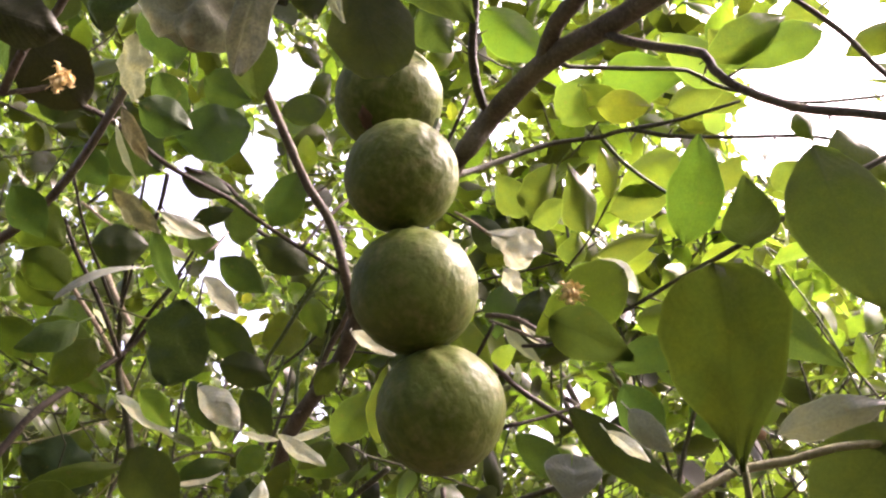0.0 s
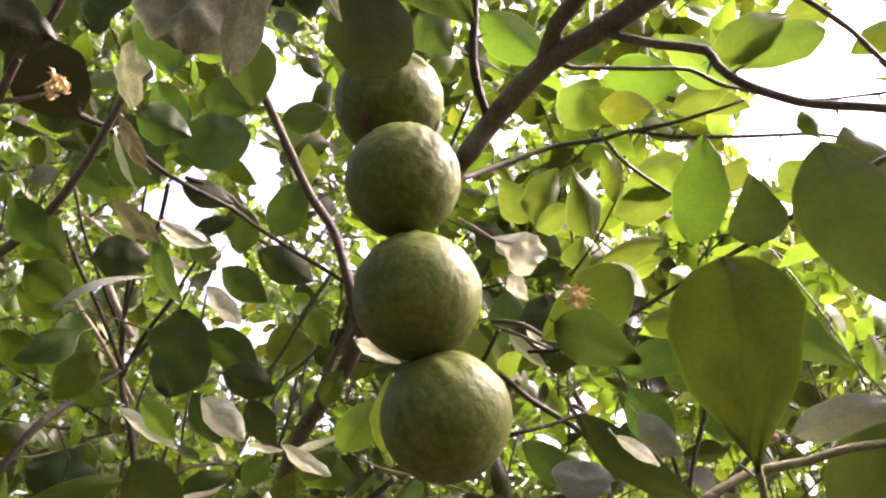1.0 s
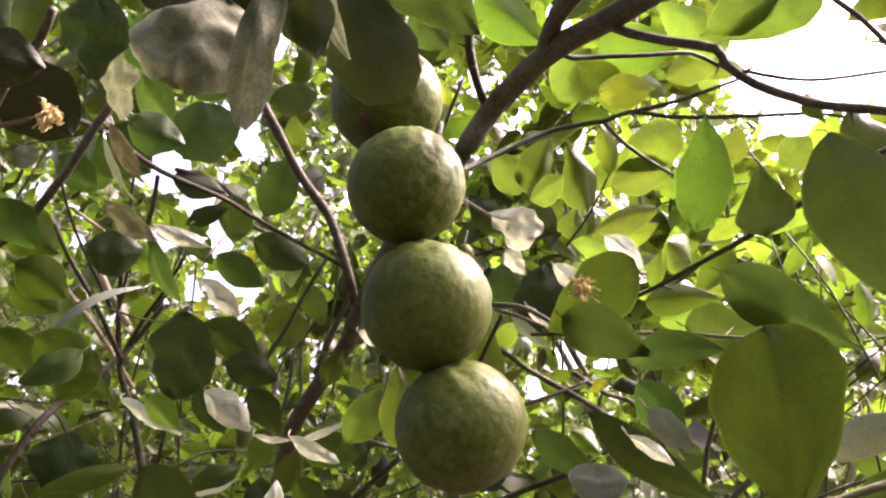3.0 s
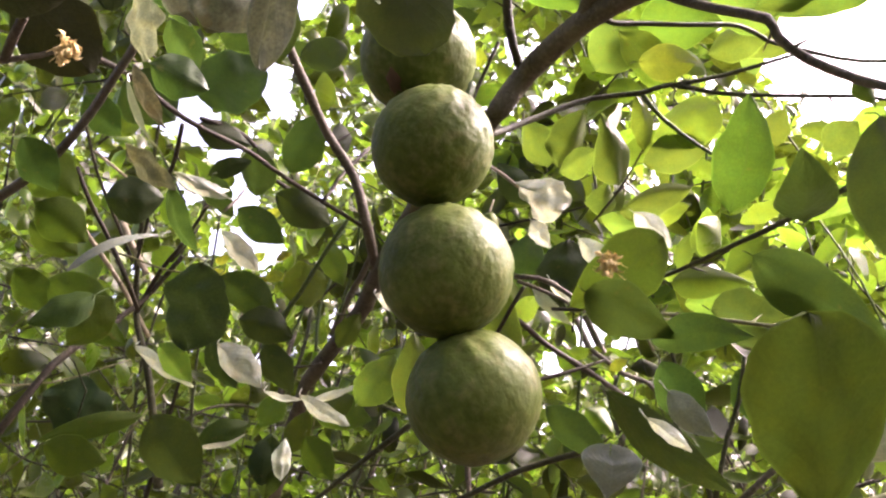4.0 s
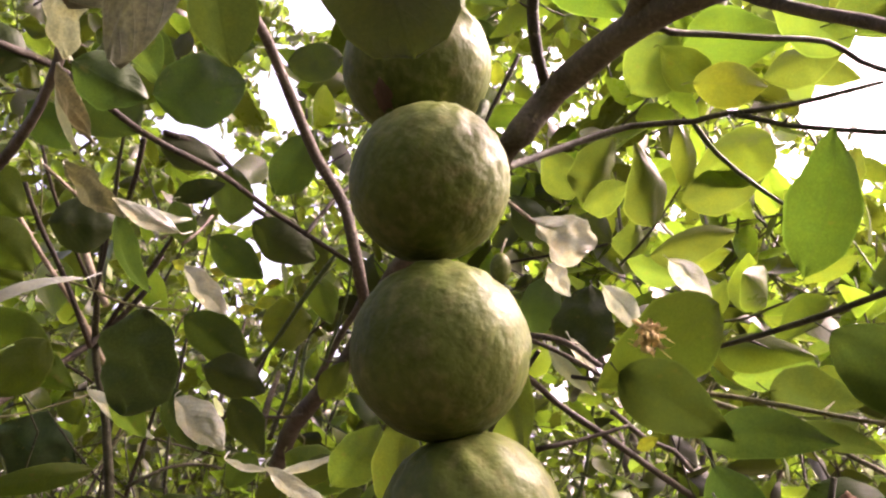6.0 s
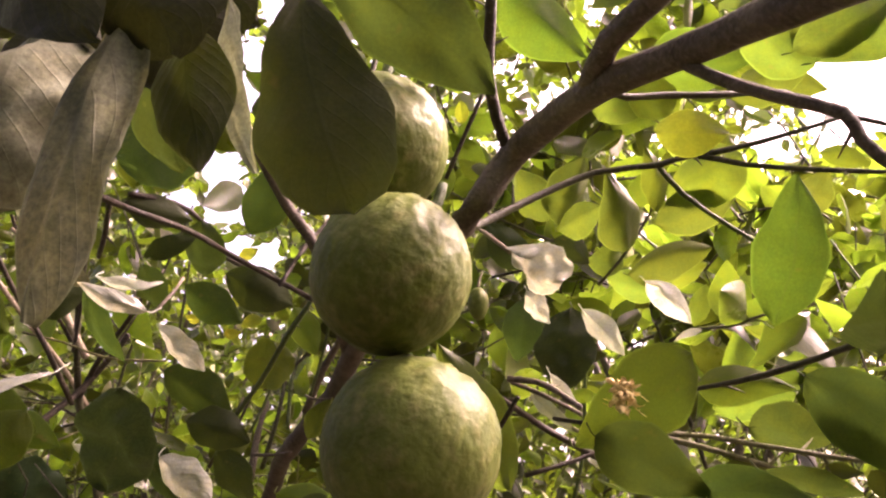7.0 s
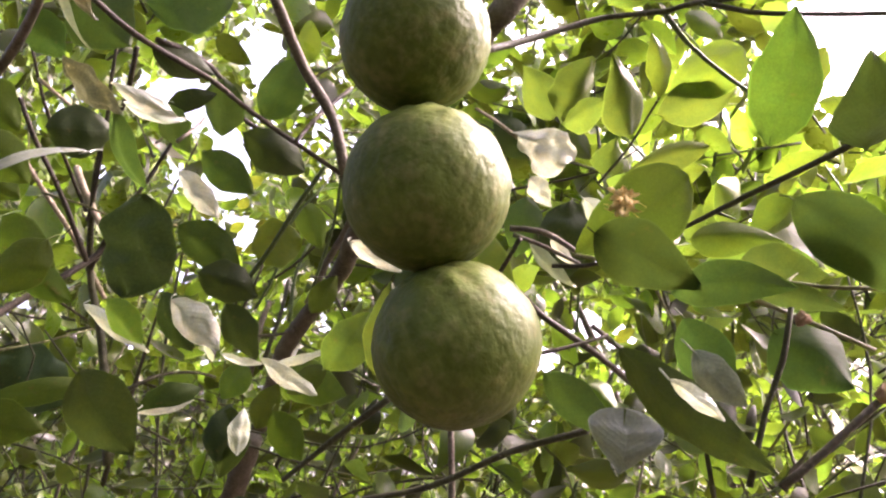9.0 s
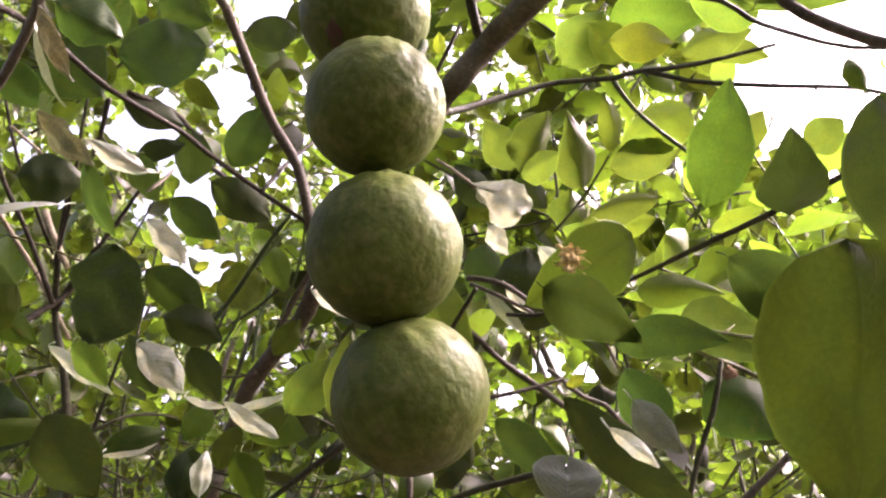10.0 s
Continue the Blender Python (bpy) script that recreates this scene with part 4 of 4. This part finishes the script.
# ---- the crown behind: leafy shoots, with sky openings fitted to the camera's view ----
WIDE_GAPS = [
    (0.559, 0.762, 0.082),
    (0.467, 0.772, 0.052),
    (0.648, 0.772, 0.061),
    (0.621, 0.651, 0.050),
    (0.510, 0.594, 0.041),
    (-0.227, 0.740, 0.042),
    (-0.343, 0.530, 0.027),
    (-0.381, 0.548, 0.028),
    (-0.289, 0.429, 0.026),
    (-0.261, 0.612, 0.030),
    (0.558, 0.404, 0.030),
    (0.436, 0.632, 0.033),
    (0.567, 0.988, 0.084),
    (0.679, 1.077, 0.096),
    (0.497, 1.012, 0.056),
    (0.759, 1.014, 0.095),
    (0.594, 0.893, 0.072),
    (0.654, 0.964, 0.074),
    (0.715, 0.871, 0.081),
    (0.715, 0.762, 0.070),
]
SMALL_GAPS = [
    (-0.273, 0.825, 0.026),
    (-0.244, 0.357, 0.022),
    (-0.241, 0.566, 0.020),
    (-0.377, 0.825, 0.019),
    (0.159, 0.261, 0.021),
    (-0.439, 0.772, 0.022),
    (0.204, 0.250, 0.015),
    (0.115, 0.218, 0.014),
    (-0.626, 0.646, 0.015),
    (-0.346, 0.585, 0.020),
    (0.394, 0.870, 0.020),
    (-0.285, 0.462, 0.023),
    (0.190, 0.740, 0.015),
    (0.102, 0.869, 0.018),
    (-0.304, 0.365, 0.013),
    (-0.238, 0.218, 0.008),
    (-0.376, 0.218, 0.008),
    (0.070, 0.641, 0.011),
    (-0.110, 0.479, 0.011),
    (-0.552, 0.453, 0.011),
    (-0.509, 0.513, 0.009),
    (-0.449, 0.436, 0.010),
    (-0.511, 0.259, 0.009),
    (-0.398, 0.334, 0.010),
    (-0.325, 0.304, 0.007),
    (-0.503, 0.364, 0.009),
    (-0.154, 0.211, 0.007),
    (-0.333, 0.256, 0.008),
    (-0.458, 0.169, 0.007),
    (-0.497, 0.178, 0.008),
]
FAR_GAPS = [
    (0.540, 0.622, 0.090),
    (0.608, 0.557, 0.072),
    (0.467, 0.670, 0.050),
    (0.638, 0.731, 0.086),
    (0.486, 0.548, 0.040),
    (0.607, 0.826, 0.097),
    (0.519, 0.826, 0.062),
]
LATE_GAPS = [
    (0.516, 0.630, 0.078),
    (0.572, 0.691, 0.068),
    (0.547, 0.561, 0.043),
    (0.465, 0.597, 0.041),
    (0.398, 0.491, 0.020),
    (0.472, 0.481, 0.014),
    (-0.267, 0.633, 0.021),
    (-0.266, 0.564, 0.018),
    (-0.303, 0.467, 0.023),
    (-0.278, 0.411, 0.020),
    (-0.343, 0.420, 0.019),
    (-0.274, 0.358, 0.017),
    (-0.231, 0.350, 0.016),
]
# cones cleared of nearer shoots to fit the camera's view, so the far crowns show
CLEARINGS = [
    (-0.375, 0.305, 0.030),
    (-0.325, 0.310, 0.034),
    (-0.275, 0.315, 0.034),
    (-0.350, 0.262, 0.026),
    (-0.255, 0.245, 0.030),
    (-0.315, 0.180, 0.028),
    (-0.225, 0.180, 0.024),
    (-0.270, 0.390, 0.026),
    (0.090, 0.110, 0.030),
    (0.190, 0.115, 0.030),
    (0.300, 0.120, 0.034),
    (0.230, 0.330, 0.024),
    (0.120, 0.560, 0.030),
    (0.060, 0.500, 0.024),
]
# Camera positions from which the gap cones spread
VIEWPOINT = Vector((0.0, 0.07, 1.54))
VIEWPOINT_AHEAD = Vector((0.004, 0.092, 1.640))


def open_sky(p):
    """Whether p lies in one of the gap cones fitted to the camera's view."""
    d = p - VIEWPOINT
    if d.y < 0.2:
        return False
    a, b = d.x / d.y, d.z / d.y
    for x, z, r in WIDE_GAPS + SMALL_GAPS + (FAR_GAPS if d.y > 1.7 else []):
        if (a - x) ** 2 + (b - z) ** 2 < r * r:
            return True
    d = p - VIEWPOINT_AHEAD
    if d.y > 0.2:
        a, b = d.x / d.y, d.z / d.y
        for x, z, r in LATE_GAPS + (CLEARINGS if d.y < 2.5 else []):
            if (a - x) ** 2 + (b - z) ** 2 < r * r:
                return True
    return False


def shoots(count, place, size, seed, bm_leaf, uvl, bm_twig, leaves=(7, 13), check=True, grain=7, single=()):
    rng = random.Random(seed)
    made = 0
    for s in range(count):
        p = place(rng)
        way = Vector((rng.gauss(0, 0.6), rng.gauss(-0.15, 0.5), rng.gauss(0.35, 0.6))).normalized()
        n = rng.randint(*leaves)
        gap = 0.024 * size
        pts = [p]
        q = p.copy()
        for i in range(n):
            way = (way + Vector((rng.gauss(0, 0.12), rng.gauss(0, 0.12), rng.gauss(0, 0.12)))).normalized()
            q = q + way * gap
            pts.append(q.copy())
        if not (check and any(open_sky(q) for q in pts)):
            tube(bm_twig, pts[::2] if len(pts) > 5 else pts, 0.0018 * size, 0.0009 * size, sides=5, step=0.05, rough=0.0)
        turn = rng.uniform(0, 6.28)
        for i, b in enumerate(pts[1:]):
            turn += 2.4 + rng.gauss(0, 0.3)
            side = way.orthogonal().normalized()
            side = Matrix.Rotation(turn, 3, way) @ side
            d = (side + way * rng.uniform(0.2, 0.8) + Vector((0, 0, rng.gauss(-0.15, 0.25)))).normalized()
            ln = rng.uniform(0.042, 0.078) * size
            e = b + d * ln
            if check and (open_sky(b) or open_sky(e) or open_sky((b + e) / 2)):
                continue
            up = Vector((rng.gauss(0, 0.85), rng.gauss(-0.3, 0.85), -0.7)).normalized()
            if single and leaf_count < 295:
                leaf(b + d * 0.006, e, ln * rng.uniform(0.42, 0.58), rng.gauss(0, 30), rng.choice(single), rng.uniform(0.0, 0.25), rng.uniform(0.05, 0.3), facing=up)
                continue
            blade(bm_leaf, uvl, b + d * 0.006, e, ln * rng.uniform(0.4, 0.56), rng.gauss(0, 30), rng.uniform(0.0, 0.35), rng.uniform(0.05, 0.55), rng.choice(("oval", "acute", "obovate")), rows=grain, cols=2 if grain > 5 else 1, seed=made, facing=up, twisted=45)
            made += 1
    return made


def crown(name, label, count, place, size, seed, material="mass", check=True, grain=7, single=()):
    bl, bt = bmesh.new(), bmesh.new()
    uvl = bl.loops.layers.uv.new("uv")
    shoots(count, place, size, seed, bl, uvl, bt, check=check, grain=grain, single=single)
    tagged(new(name, mesh_of(name, bl, LEAF[material])), label, "foliage", kind="stuff")
    tagged(new(name + "_twigs", mesh_of(name + "_twigs", bt, BARK["twig"])), "thin brown shoots carrying the leaves behind", "twigs", kind="stuff")


def behind(y0, y1, spread=0.72, low=-0.15, high=1.05, left=1.0):
    def place(rng):
        y = rng.uniform(y0, y1)
        if rng.random() > left:
            return Vector((rng.uniform(0.02, spread) * y, y + 0.07, 1.54 + rng.uniform(low, high) * y))
        return Vector((rng.uniform(-spread, spread) * y, y + 0.07, 1.54 + rng.uniform(low, high) * y))
    return place


def behind_low(rng):
    y = rng.uniform(0.95, 1.5)
    return Vector((rng.uniform(-0.16, 0.46) * y, y, 1.56 + rng.uniform(0.0, 0.24) * y))


def around(rng):
    """Unseen crowns all round, added to block sky light, open on the sun's side."""
    while True:
        d = Vector((rng.gauss(0, 1), rng.gauss(0, 1), rng.gauss(0.2, 0.8))).normalized()
        p = VIEWPOINT + d * rng.uniform(1.5, 3.6)
        if p.z < 0.5 or d.dot(SUN) > 0.84 or (d.y > 0.45 and abs(d.x) < 0.75 and d.z < 0.72):
            continue
        return p


crown("near_foliage", "green citrus leaves in a tangle behind the fruits", 130, behind(0.95, 1.5, left=0.55, low=0.15), 1.05, 11, single=("green", "green", "young", "bottle", "moss"))
crown("right_foliage", "large green citrus leaves on the bright side", 80, behind(1.0, 1.5, spread=0.62, low=0.2, high=0.8, left=0.0), 1.15, 31)
crown("left_foliage", "shaded green citrus leaves crowding the dim side", 30, lambda r: Vector((r.uniform(-0.6, 0.0), r.uniform(1.0, 1.4), 1.54 + r.uniform(0.2, 0.8))), 1.2, 33)
crown("under_foliage", "citrus leaves on low shoots, shade put into their colour", 30, behind_low, 0.95, 37, material="mass_shaded")
crown("middle_foliage", "bright green citrus leaves further into the crown", 760, behind(1.45, 2.4), 0.95, 12)
crown("lower_foliage", "shaded citrus leaves low in the crown", 420, behind(1.5, 2.8, low=-0.25, high=0.36), 0.85, 21)
crown("back_foliage", "shaded citrus leaves of the trees behind", 700, behind(2.6, 4.6, low=-0.3, high=0.45), 1.15, 22, grain=5)
crown("far_foliage", "sunlit citrus leaves at the back of the crown", 1000, behind(2.3, 4.2), 1.1, 13, grain=5)
crown("distant_foliage", "dim citrus foliage of trees further off", 1500, behind(4.2, 6.5), 2.0, 24, grain=4)
# Unseen roof of leaves, added to keep light off the crown behind
crown("roof_foliage", "citrus leaves above the view, added to shade the crown behind", 140, behind(0.9, 3.4, spread=0.9, low=1.08, high=1.7), 1.6, 25, grain=4)
crown("shaded_foliage", "deep shaded citrus foliage low down behind", 800, behind(3.4, 6.0, low=-0.35, high=0.4), 1.8, 26, grain=4)
# Added outside the view to darken the leaves and fruits inside
crown("surrounding_foliage", "unseen shell of citrus foliage, added to block sky light", 1150, around, 2.4, 14, check=True, grain=4)


def low_round(rng):
    """Unseen low boughs beside and behind, added to cut fill light and shade the ground."""
    while True:
        ang, reach = rng.uniform(0, 6.2832), rng.uniform(1.3, 3.2)
        p = Vector((math.cos(ang) * reach, 0.1 + math.sin(ang) * reach, rng.uniform(0.35, 1.55)))
        if p.y < 0.45:
            return p


crown("low_foliage", "unseen low citrus boughs, added to cut light from below", 420, low_round, 2.4, 29, check=False, grain=4)
crown("dim_foliage", "dim citrus crowns of the row behind", 520, lambda r: Vector((r.uniform(-0.8, -0.22), 1.0, r.uniform(0.3, 0.85))) * r.uniform(6.6, 9.5) + Vector((0, 0.07, 1.54)), 3.0, 30, grain=4)
crown("hedge_foliage", "sunlit citrus crowns closing the orchard behind", 1700, behind(6.8, 10.0, spread=0.85, low=-0.14, high=0.44), 3.0, 28, grain=4)


def overhead(rng):
    return Vector((rng.uniform(-1.2, 0.15), rng.uniform(-0.8, 1.0), rng.uniform(2.15, 2.7)))


# Added above the view to hold sky light off the left side
crown("overhead_foliage", "citrus leaves overhead, out of view, added for shade", 40, overhead, 1.2, 23, check=False, grain=5)


def beside(rng):
    """An unseen bough, added on the sun's line to shade the big leaf."""
    a = rng.random()
    return Vector((0.47 + 0.04 * a + rng.gauss(0, 0.025), 0.36 + 0.36 * a, 1.93 + rng.gauss(0, 0.04)))


crown("side_foliage", "unseen citrus leaves, added to shade the big leaf", 16, beside, 0.9, 41, check=False, grain=5)

# long bare shoots that rise through the crown
rng = random.Random(5)
for i in range(46):
    y = rng.uniform(1.25, 2.4)
    x = rng.uniform(-0.6, 0.45) * y
    p = Vector((x, y, 1.54 + rng.uniform(-0.15, 0.05) * y))
    q = p + Vector((rng.gauss(0.05, 0.12), rng.gauss(0, 0.1), rng.uniform(0.25, 0.6)))
    m = (p + q) / 2 + Vector((rng.gauss(0, 0.03), 0, rng.gauss(0, 0.03)))
    if open_sky(m):
        continue
    branch("shoot", [p - Vector((0, 0, 0.3)), p, m, q], rng.uniform(0.003, 0.0065), 0.0018, rng.choice(["bark", "twig", "green_twig", "dark_twig"]))

# a tangle of bare twigs low in the crown
rng = random.Random(77)
tangle = {}
for i in range(900):
    y = rng.uniform(0.95, 3.2)
    p = Vector((rng.uniform(-0.62, 0.62) * y, y, 1.54 + rng.triangular(-0.12, 0.6, 0.05) * y))
    d = Vector((rng.gauss(0, 0.6), rng.gauss(0, 0.5), rng.gauss(0.45, 0.5))).normalized()
    ln = rng.uniform(0.12, 0.42)
    pts = [p, p + d * ln * 0.5 + Vector((rng.gauss(0, 0.02), 0, rng.gauss(0, 0.02))), p + d * ln]
    if any(open_sky(p.lerp(pts[-1], i / 8)) for i in range(9)):
        continue
    r = rng.uniform(0.0009, 0.0024)
    kind = rng.choice(["twig", "twig", "dark_twig", "dark_twig", "green_twig", "olive_twig"])
    tube(tangle.setdefault(kind, bmesh.new()), pts, r, r * 0.5, sides=5, step=0.04, rough=0.0)
for kind, bm in tangle.items():
    tagged(new("bare_twigs", mesh_of("bare_twigs", bm, BARK[kind])), "tangle of thin bare twigs inside the crown", "twigs", kind="stuff")


# ---- the stems that carry the neighbouring crowns ----
def neighbour(x, y, height, seed):
    """A plain forked citrus trunk under its own crown."""
    top = tagged(new("citrus_tree"), "neighbouring citrus tree with a forked brown trunk", "tree", "neighbouring citrus trees")
    top.location = (x, y, 0)
    rng = random.Random(seed)
    bm = bmesh.new()
    fork = Vector((rng.uniform(-0.1, 0.1), rng.uniform(-0.1, 0.1), height * 0.5))
    tube(bm, [(0, 0, -0.03), fork * 0.5 + Vector((0.03, 0.02, 0)), fork], 0.055, 0.04, sides=10, step=0.06, rough=0.12, seed=seed)
    part("trunk", bm, BARK["bark"], top)
    for i in range(5):
        ang = i * 1.2566 + rng.uniform(-0.4, 0.4)
        reach = rng.uniform(0.5, 0.95)
        end = fork + Vector((math.cos(ang) * reach, math.sin(ang) * reach, height * rng.uniform(0.4, 0.75)))
        bend = (fork + end) / 2 + Vector((rng.gauss(0, 0.06), rng.gauss(0, 0.06), rng.gauss(0.05, 0.05)))
        bm = bmesh.new()
        tube(bm, [fork - Vector((0, 0, 0.03)), bend, end], 0.028, 0.007, sides=8, step=0.06, rough=0.1, seed=seed + i)
        part("limb", bm, BARK["bark"], top)


for i, (x, y, height) in enumerate([(0.9, 3.6, 2.6), (-1.5, 4.4, 2.8), (2.2, 5.4, 3.0), (-2.4, 0.2, 2.2), (2.3, -0.5, 2.2), (0.3, -2.5, 2.2), (-1.7, -1.9, 2.2)]):
    neighbour(x, y, height, 40 + i)

# ---- the fruits ----
def fruit(name_label, centre, radius, squash, turn, seed, warts=0.015):
    """A round citrus fruit, ribbed and bumpy towards its stem end."""
    top = tagged(new("citrus_fruit"), name_label, "fruit", "hanging chain of fruits")
    top.matrix_world = Matrix.Translation(centre) @ pose(0, 0, 0, *turn)
    bm = bmesh.new()
    bmesh.ops.create_icosphere(bm, subdivisions=5, radius=1)
    for vert in bm.verts:
        d = vert.co.normalized()
        th = math.acos(max(-1, min(1, d.z)))
        az = math.atan2(d.y, d.x)
        rib = math.sin(az * 15 + 2.2 * noise.noise(d * 1.6 + Vector((seed, 0, 0))) * 2) * max(0, math.cos(th * 0.9)) * math.sin(th) * 0.036 * (0.45 + 0.9 * abs(noise.noise(d * 5.0 + Vector((seed * 1.7, 3, 0)))))
        n1 = noise.noise(d * 2.2 + Vector((seed * 5.3, 1, 2))) * 0.012
        n2 = noise.noise(d * 7.5 + Vector((seed * 2.3, 4, 2))) * warts * (0.45 + 0.55 * max(0, d.z + 0.4))
        n3 = noise.noise(d * 17.0 + Vector((seed, 7, 1))) * 0.006
        dip = -0.008 * math.exp(-(th / 0.22) ** 2) - 0.02 * math.exp(-((math.pi - th) / 0.15) ** 2)
        r = radius * (1 + rib + n1 + n2 + n3 + dip)
        vert.co = Vector((d.x * r, d.y * r, d.z * r * squash))
    part("rind", bm, RIND, top)
    bm = bmesh.new()
    z = radius * squash
    tube(bm, [(0, 0, z * 0.93), (0.001, 0, z + 0.004), (0.002, 0.003, z + 0.012)], 0.003, 0.0022, sides=8, step=0.003)
    part("stem", bm, BARK["green_twig"], top, "short green stem")
    bm = bmesh.new()
    for i in range(5):
        a = i * 1.2566
        spike(bm, Vector((0, 0, z * 0.945)), Vector((math.cos(a), math.sin(a), 0.12)), 0.006, 0.002)
    part("calyx", bm, BARK["green_twig"], top)
    return top


top_fruit = fruit("round green citrus fruit, topmost of a hanging chain", (-0.034, 0.452, 1.815), 0.0340, 0.99, (10, 5, 20), 1.0)
bm = bmesh.new()
bmesh.ops.create_icosphere(bm, subdivisions=3, radius=1)
into = top_fruit.matrix_world.inverted()
out = (into @ Vector((-0.0462, 0.4344, 1.7884))).normalized()
turned = out.to_track_quat("Z", "Y").to_matrix()
for vert in bm.verts:
    q = vert.co * (1 + 0.5 * noise.noise(vert.co * 1.9) + 0.25 * noise.noise(vert.co * 5.0))
    vert.co = out * 0.0334 + turned @ Vector((q.x * 0.0042, q.y * 0.0062, q.z * 0.0011))
part("scar", bm, SCAR, top_fruit, "reddish-brown corky scar")
fruit("round green citrus fruit with ribbed bumpy shoulders", (-0.024, 0.434, 1.7485), 0.0328, 1.02, (30, 8, 75), 2.0, 0.022)
fruit("round green citrus fruit with a pitted rind", (-0.016, 0.441, 1.680), 0.0352, 1.0, (32, 10, 140), 3.0, 0.019)
fruit("round green citrus fruit, lowest of a hanging chain", (-0.001, 0.455, 1.617), 0.0350, 0.975, (24, 14, 230), 4.0)


def blossom(at_point, spread, seed):
    """A dried blossom: a tuft of crumpled petals and threads on the twig."""
    top = tagged(new("dried_blossom"), "crumpled dried orange-brown citrus blossom caught on a leaf", "blossom")
    top.location = at_point
    rng = random.Random(seed)
    bm = bmesh.new()
    uvl = bm.loops.layers.uv.new("uv")
    for i in range(60):
        d = Vector((rng.uniform(-1, 1), rng.uniform(-0.8, 0.4), rng.uniform(-1.2, 1))).normalized()
        p = Vector((rng.uniform(-1, 1), rng.uniform(-0.5, 0.5), rng.uniform(-1.4, 1.4))) * spread * 0.36
        blade(bm, uvl, p, p + d * spread * rng.uniform(0.25, 0.5), spread * rng.uniform(0.14, 0.28), rng.uniform(0, 180), rng.uniform(0.3, 1.1), 0.9, "round", rows=5, cols=2, seed=i, twisted=90)
    part("petals", bm, BLOSSOM, top)
    bm = bmesh.new()
    for i in range(5):
        d = Vector((rng.uniform(-1, 1), rng.uniform(-0.6, 0.2), rng.uniform(-1.2, 1))).normalized()
        e = Vector((rng.uniform(-1, 1), rng.uniform(-1, 1), rng.uniform(-1, 1))) * spread * 0.3
        tube(bm, [(0, 0, 0), d * spread * 0.5 + e, d * spread * rng.uniform(0.7, 1.1)], 0.0003, 0.00015, sides=5, step=0.004)
    part("threads", bm, BLOSSOM, top)


blossom((-0.178, 0.331, 1.742), 0.0095, 3)
blossom((0.0845, 0.526, 1.713), 0.0132, 5)


def bud(at_point, radius, seed):
    bm = bmesh.new()
    bmesh.ops.create_icosphere(bm, subdivisions=3, radius=radius)
    for vert in bm.verts:
        vert.co *= 1 + 0.55 * noise.noise(vert.co / radius * 1.5 + Vector((seed, 0, 0))) + 0.2 * noise.noise(vert.co / radius * 4.0)
        vert.co += Vector(at_point)
    part("bud", bm, CORK, tree, "small reddish scar bud on a cut twig")


bud((0.1395, 0.449, 1.632), 0.0030, 1)
bud((0.151, 0.412, 1.595), 0.0036, 6)


def fruitlet(at_point, length, width):
    """A small unripe fruit on a thin stalk, in the shade behind the chain."""
    top = tagged(new("young_fruit"), "small smooth green unripe citrus fruit on a thin stalk", "fruit")
    top.location = at_point
    bm = bmesh.new()
    bmesh.ops.create_icosphere(bm, subdivisions=4, radius=1)
    for vert in bm.verts:
        d = vert.co.normalized()
        neck = 1 + 0.10 * math.exp(-((d.z + 1) / 0.25) ** 2) + 0.02 * noise.noise(d * 3.0)
        vert.co = Vector((d.x * width / 2 * neck, d.y * width / 2 * neck, d.z * length / 2 * neck))
    part("rind", bm, RIND, top)
    bm = bmesh.new()
    tube(bm, [(0, 0, length * 0.47), (0.001, 0.002, length * 0.7), (0.004, 0.006, length * 1.1)], 0.0014, 0.0009, sides=6, step=0.003)
    part("stem", bm, BARK["olive_twig"], top, "thin olive stalk")


fruitlet((0.0192, 0.745, 1.824), 0.025, 0.0165)
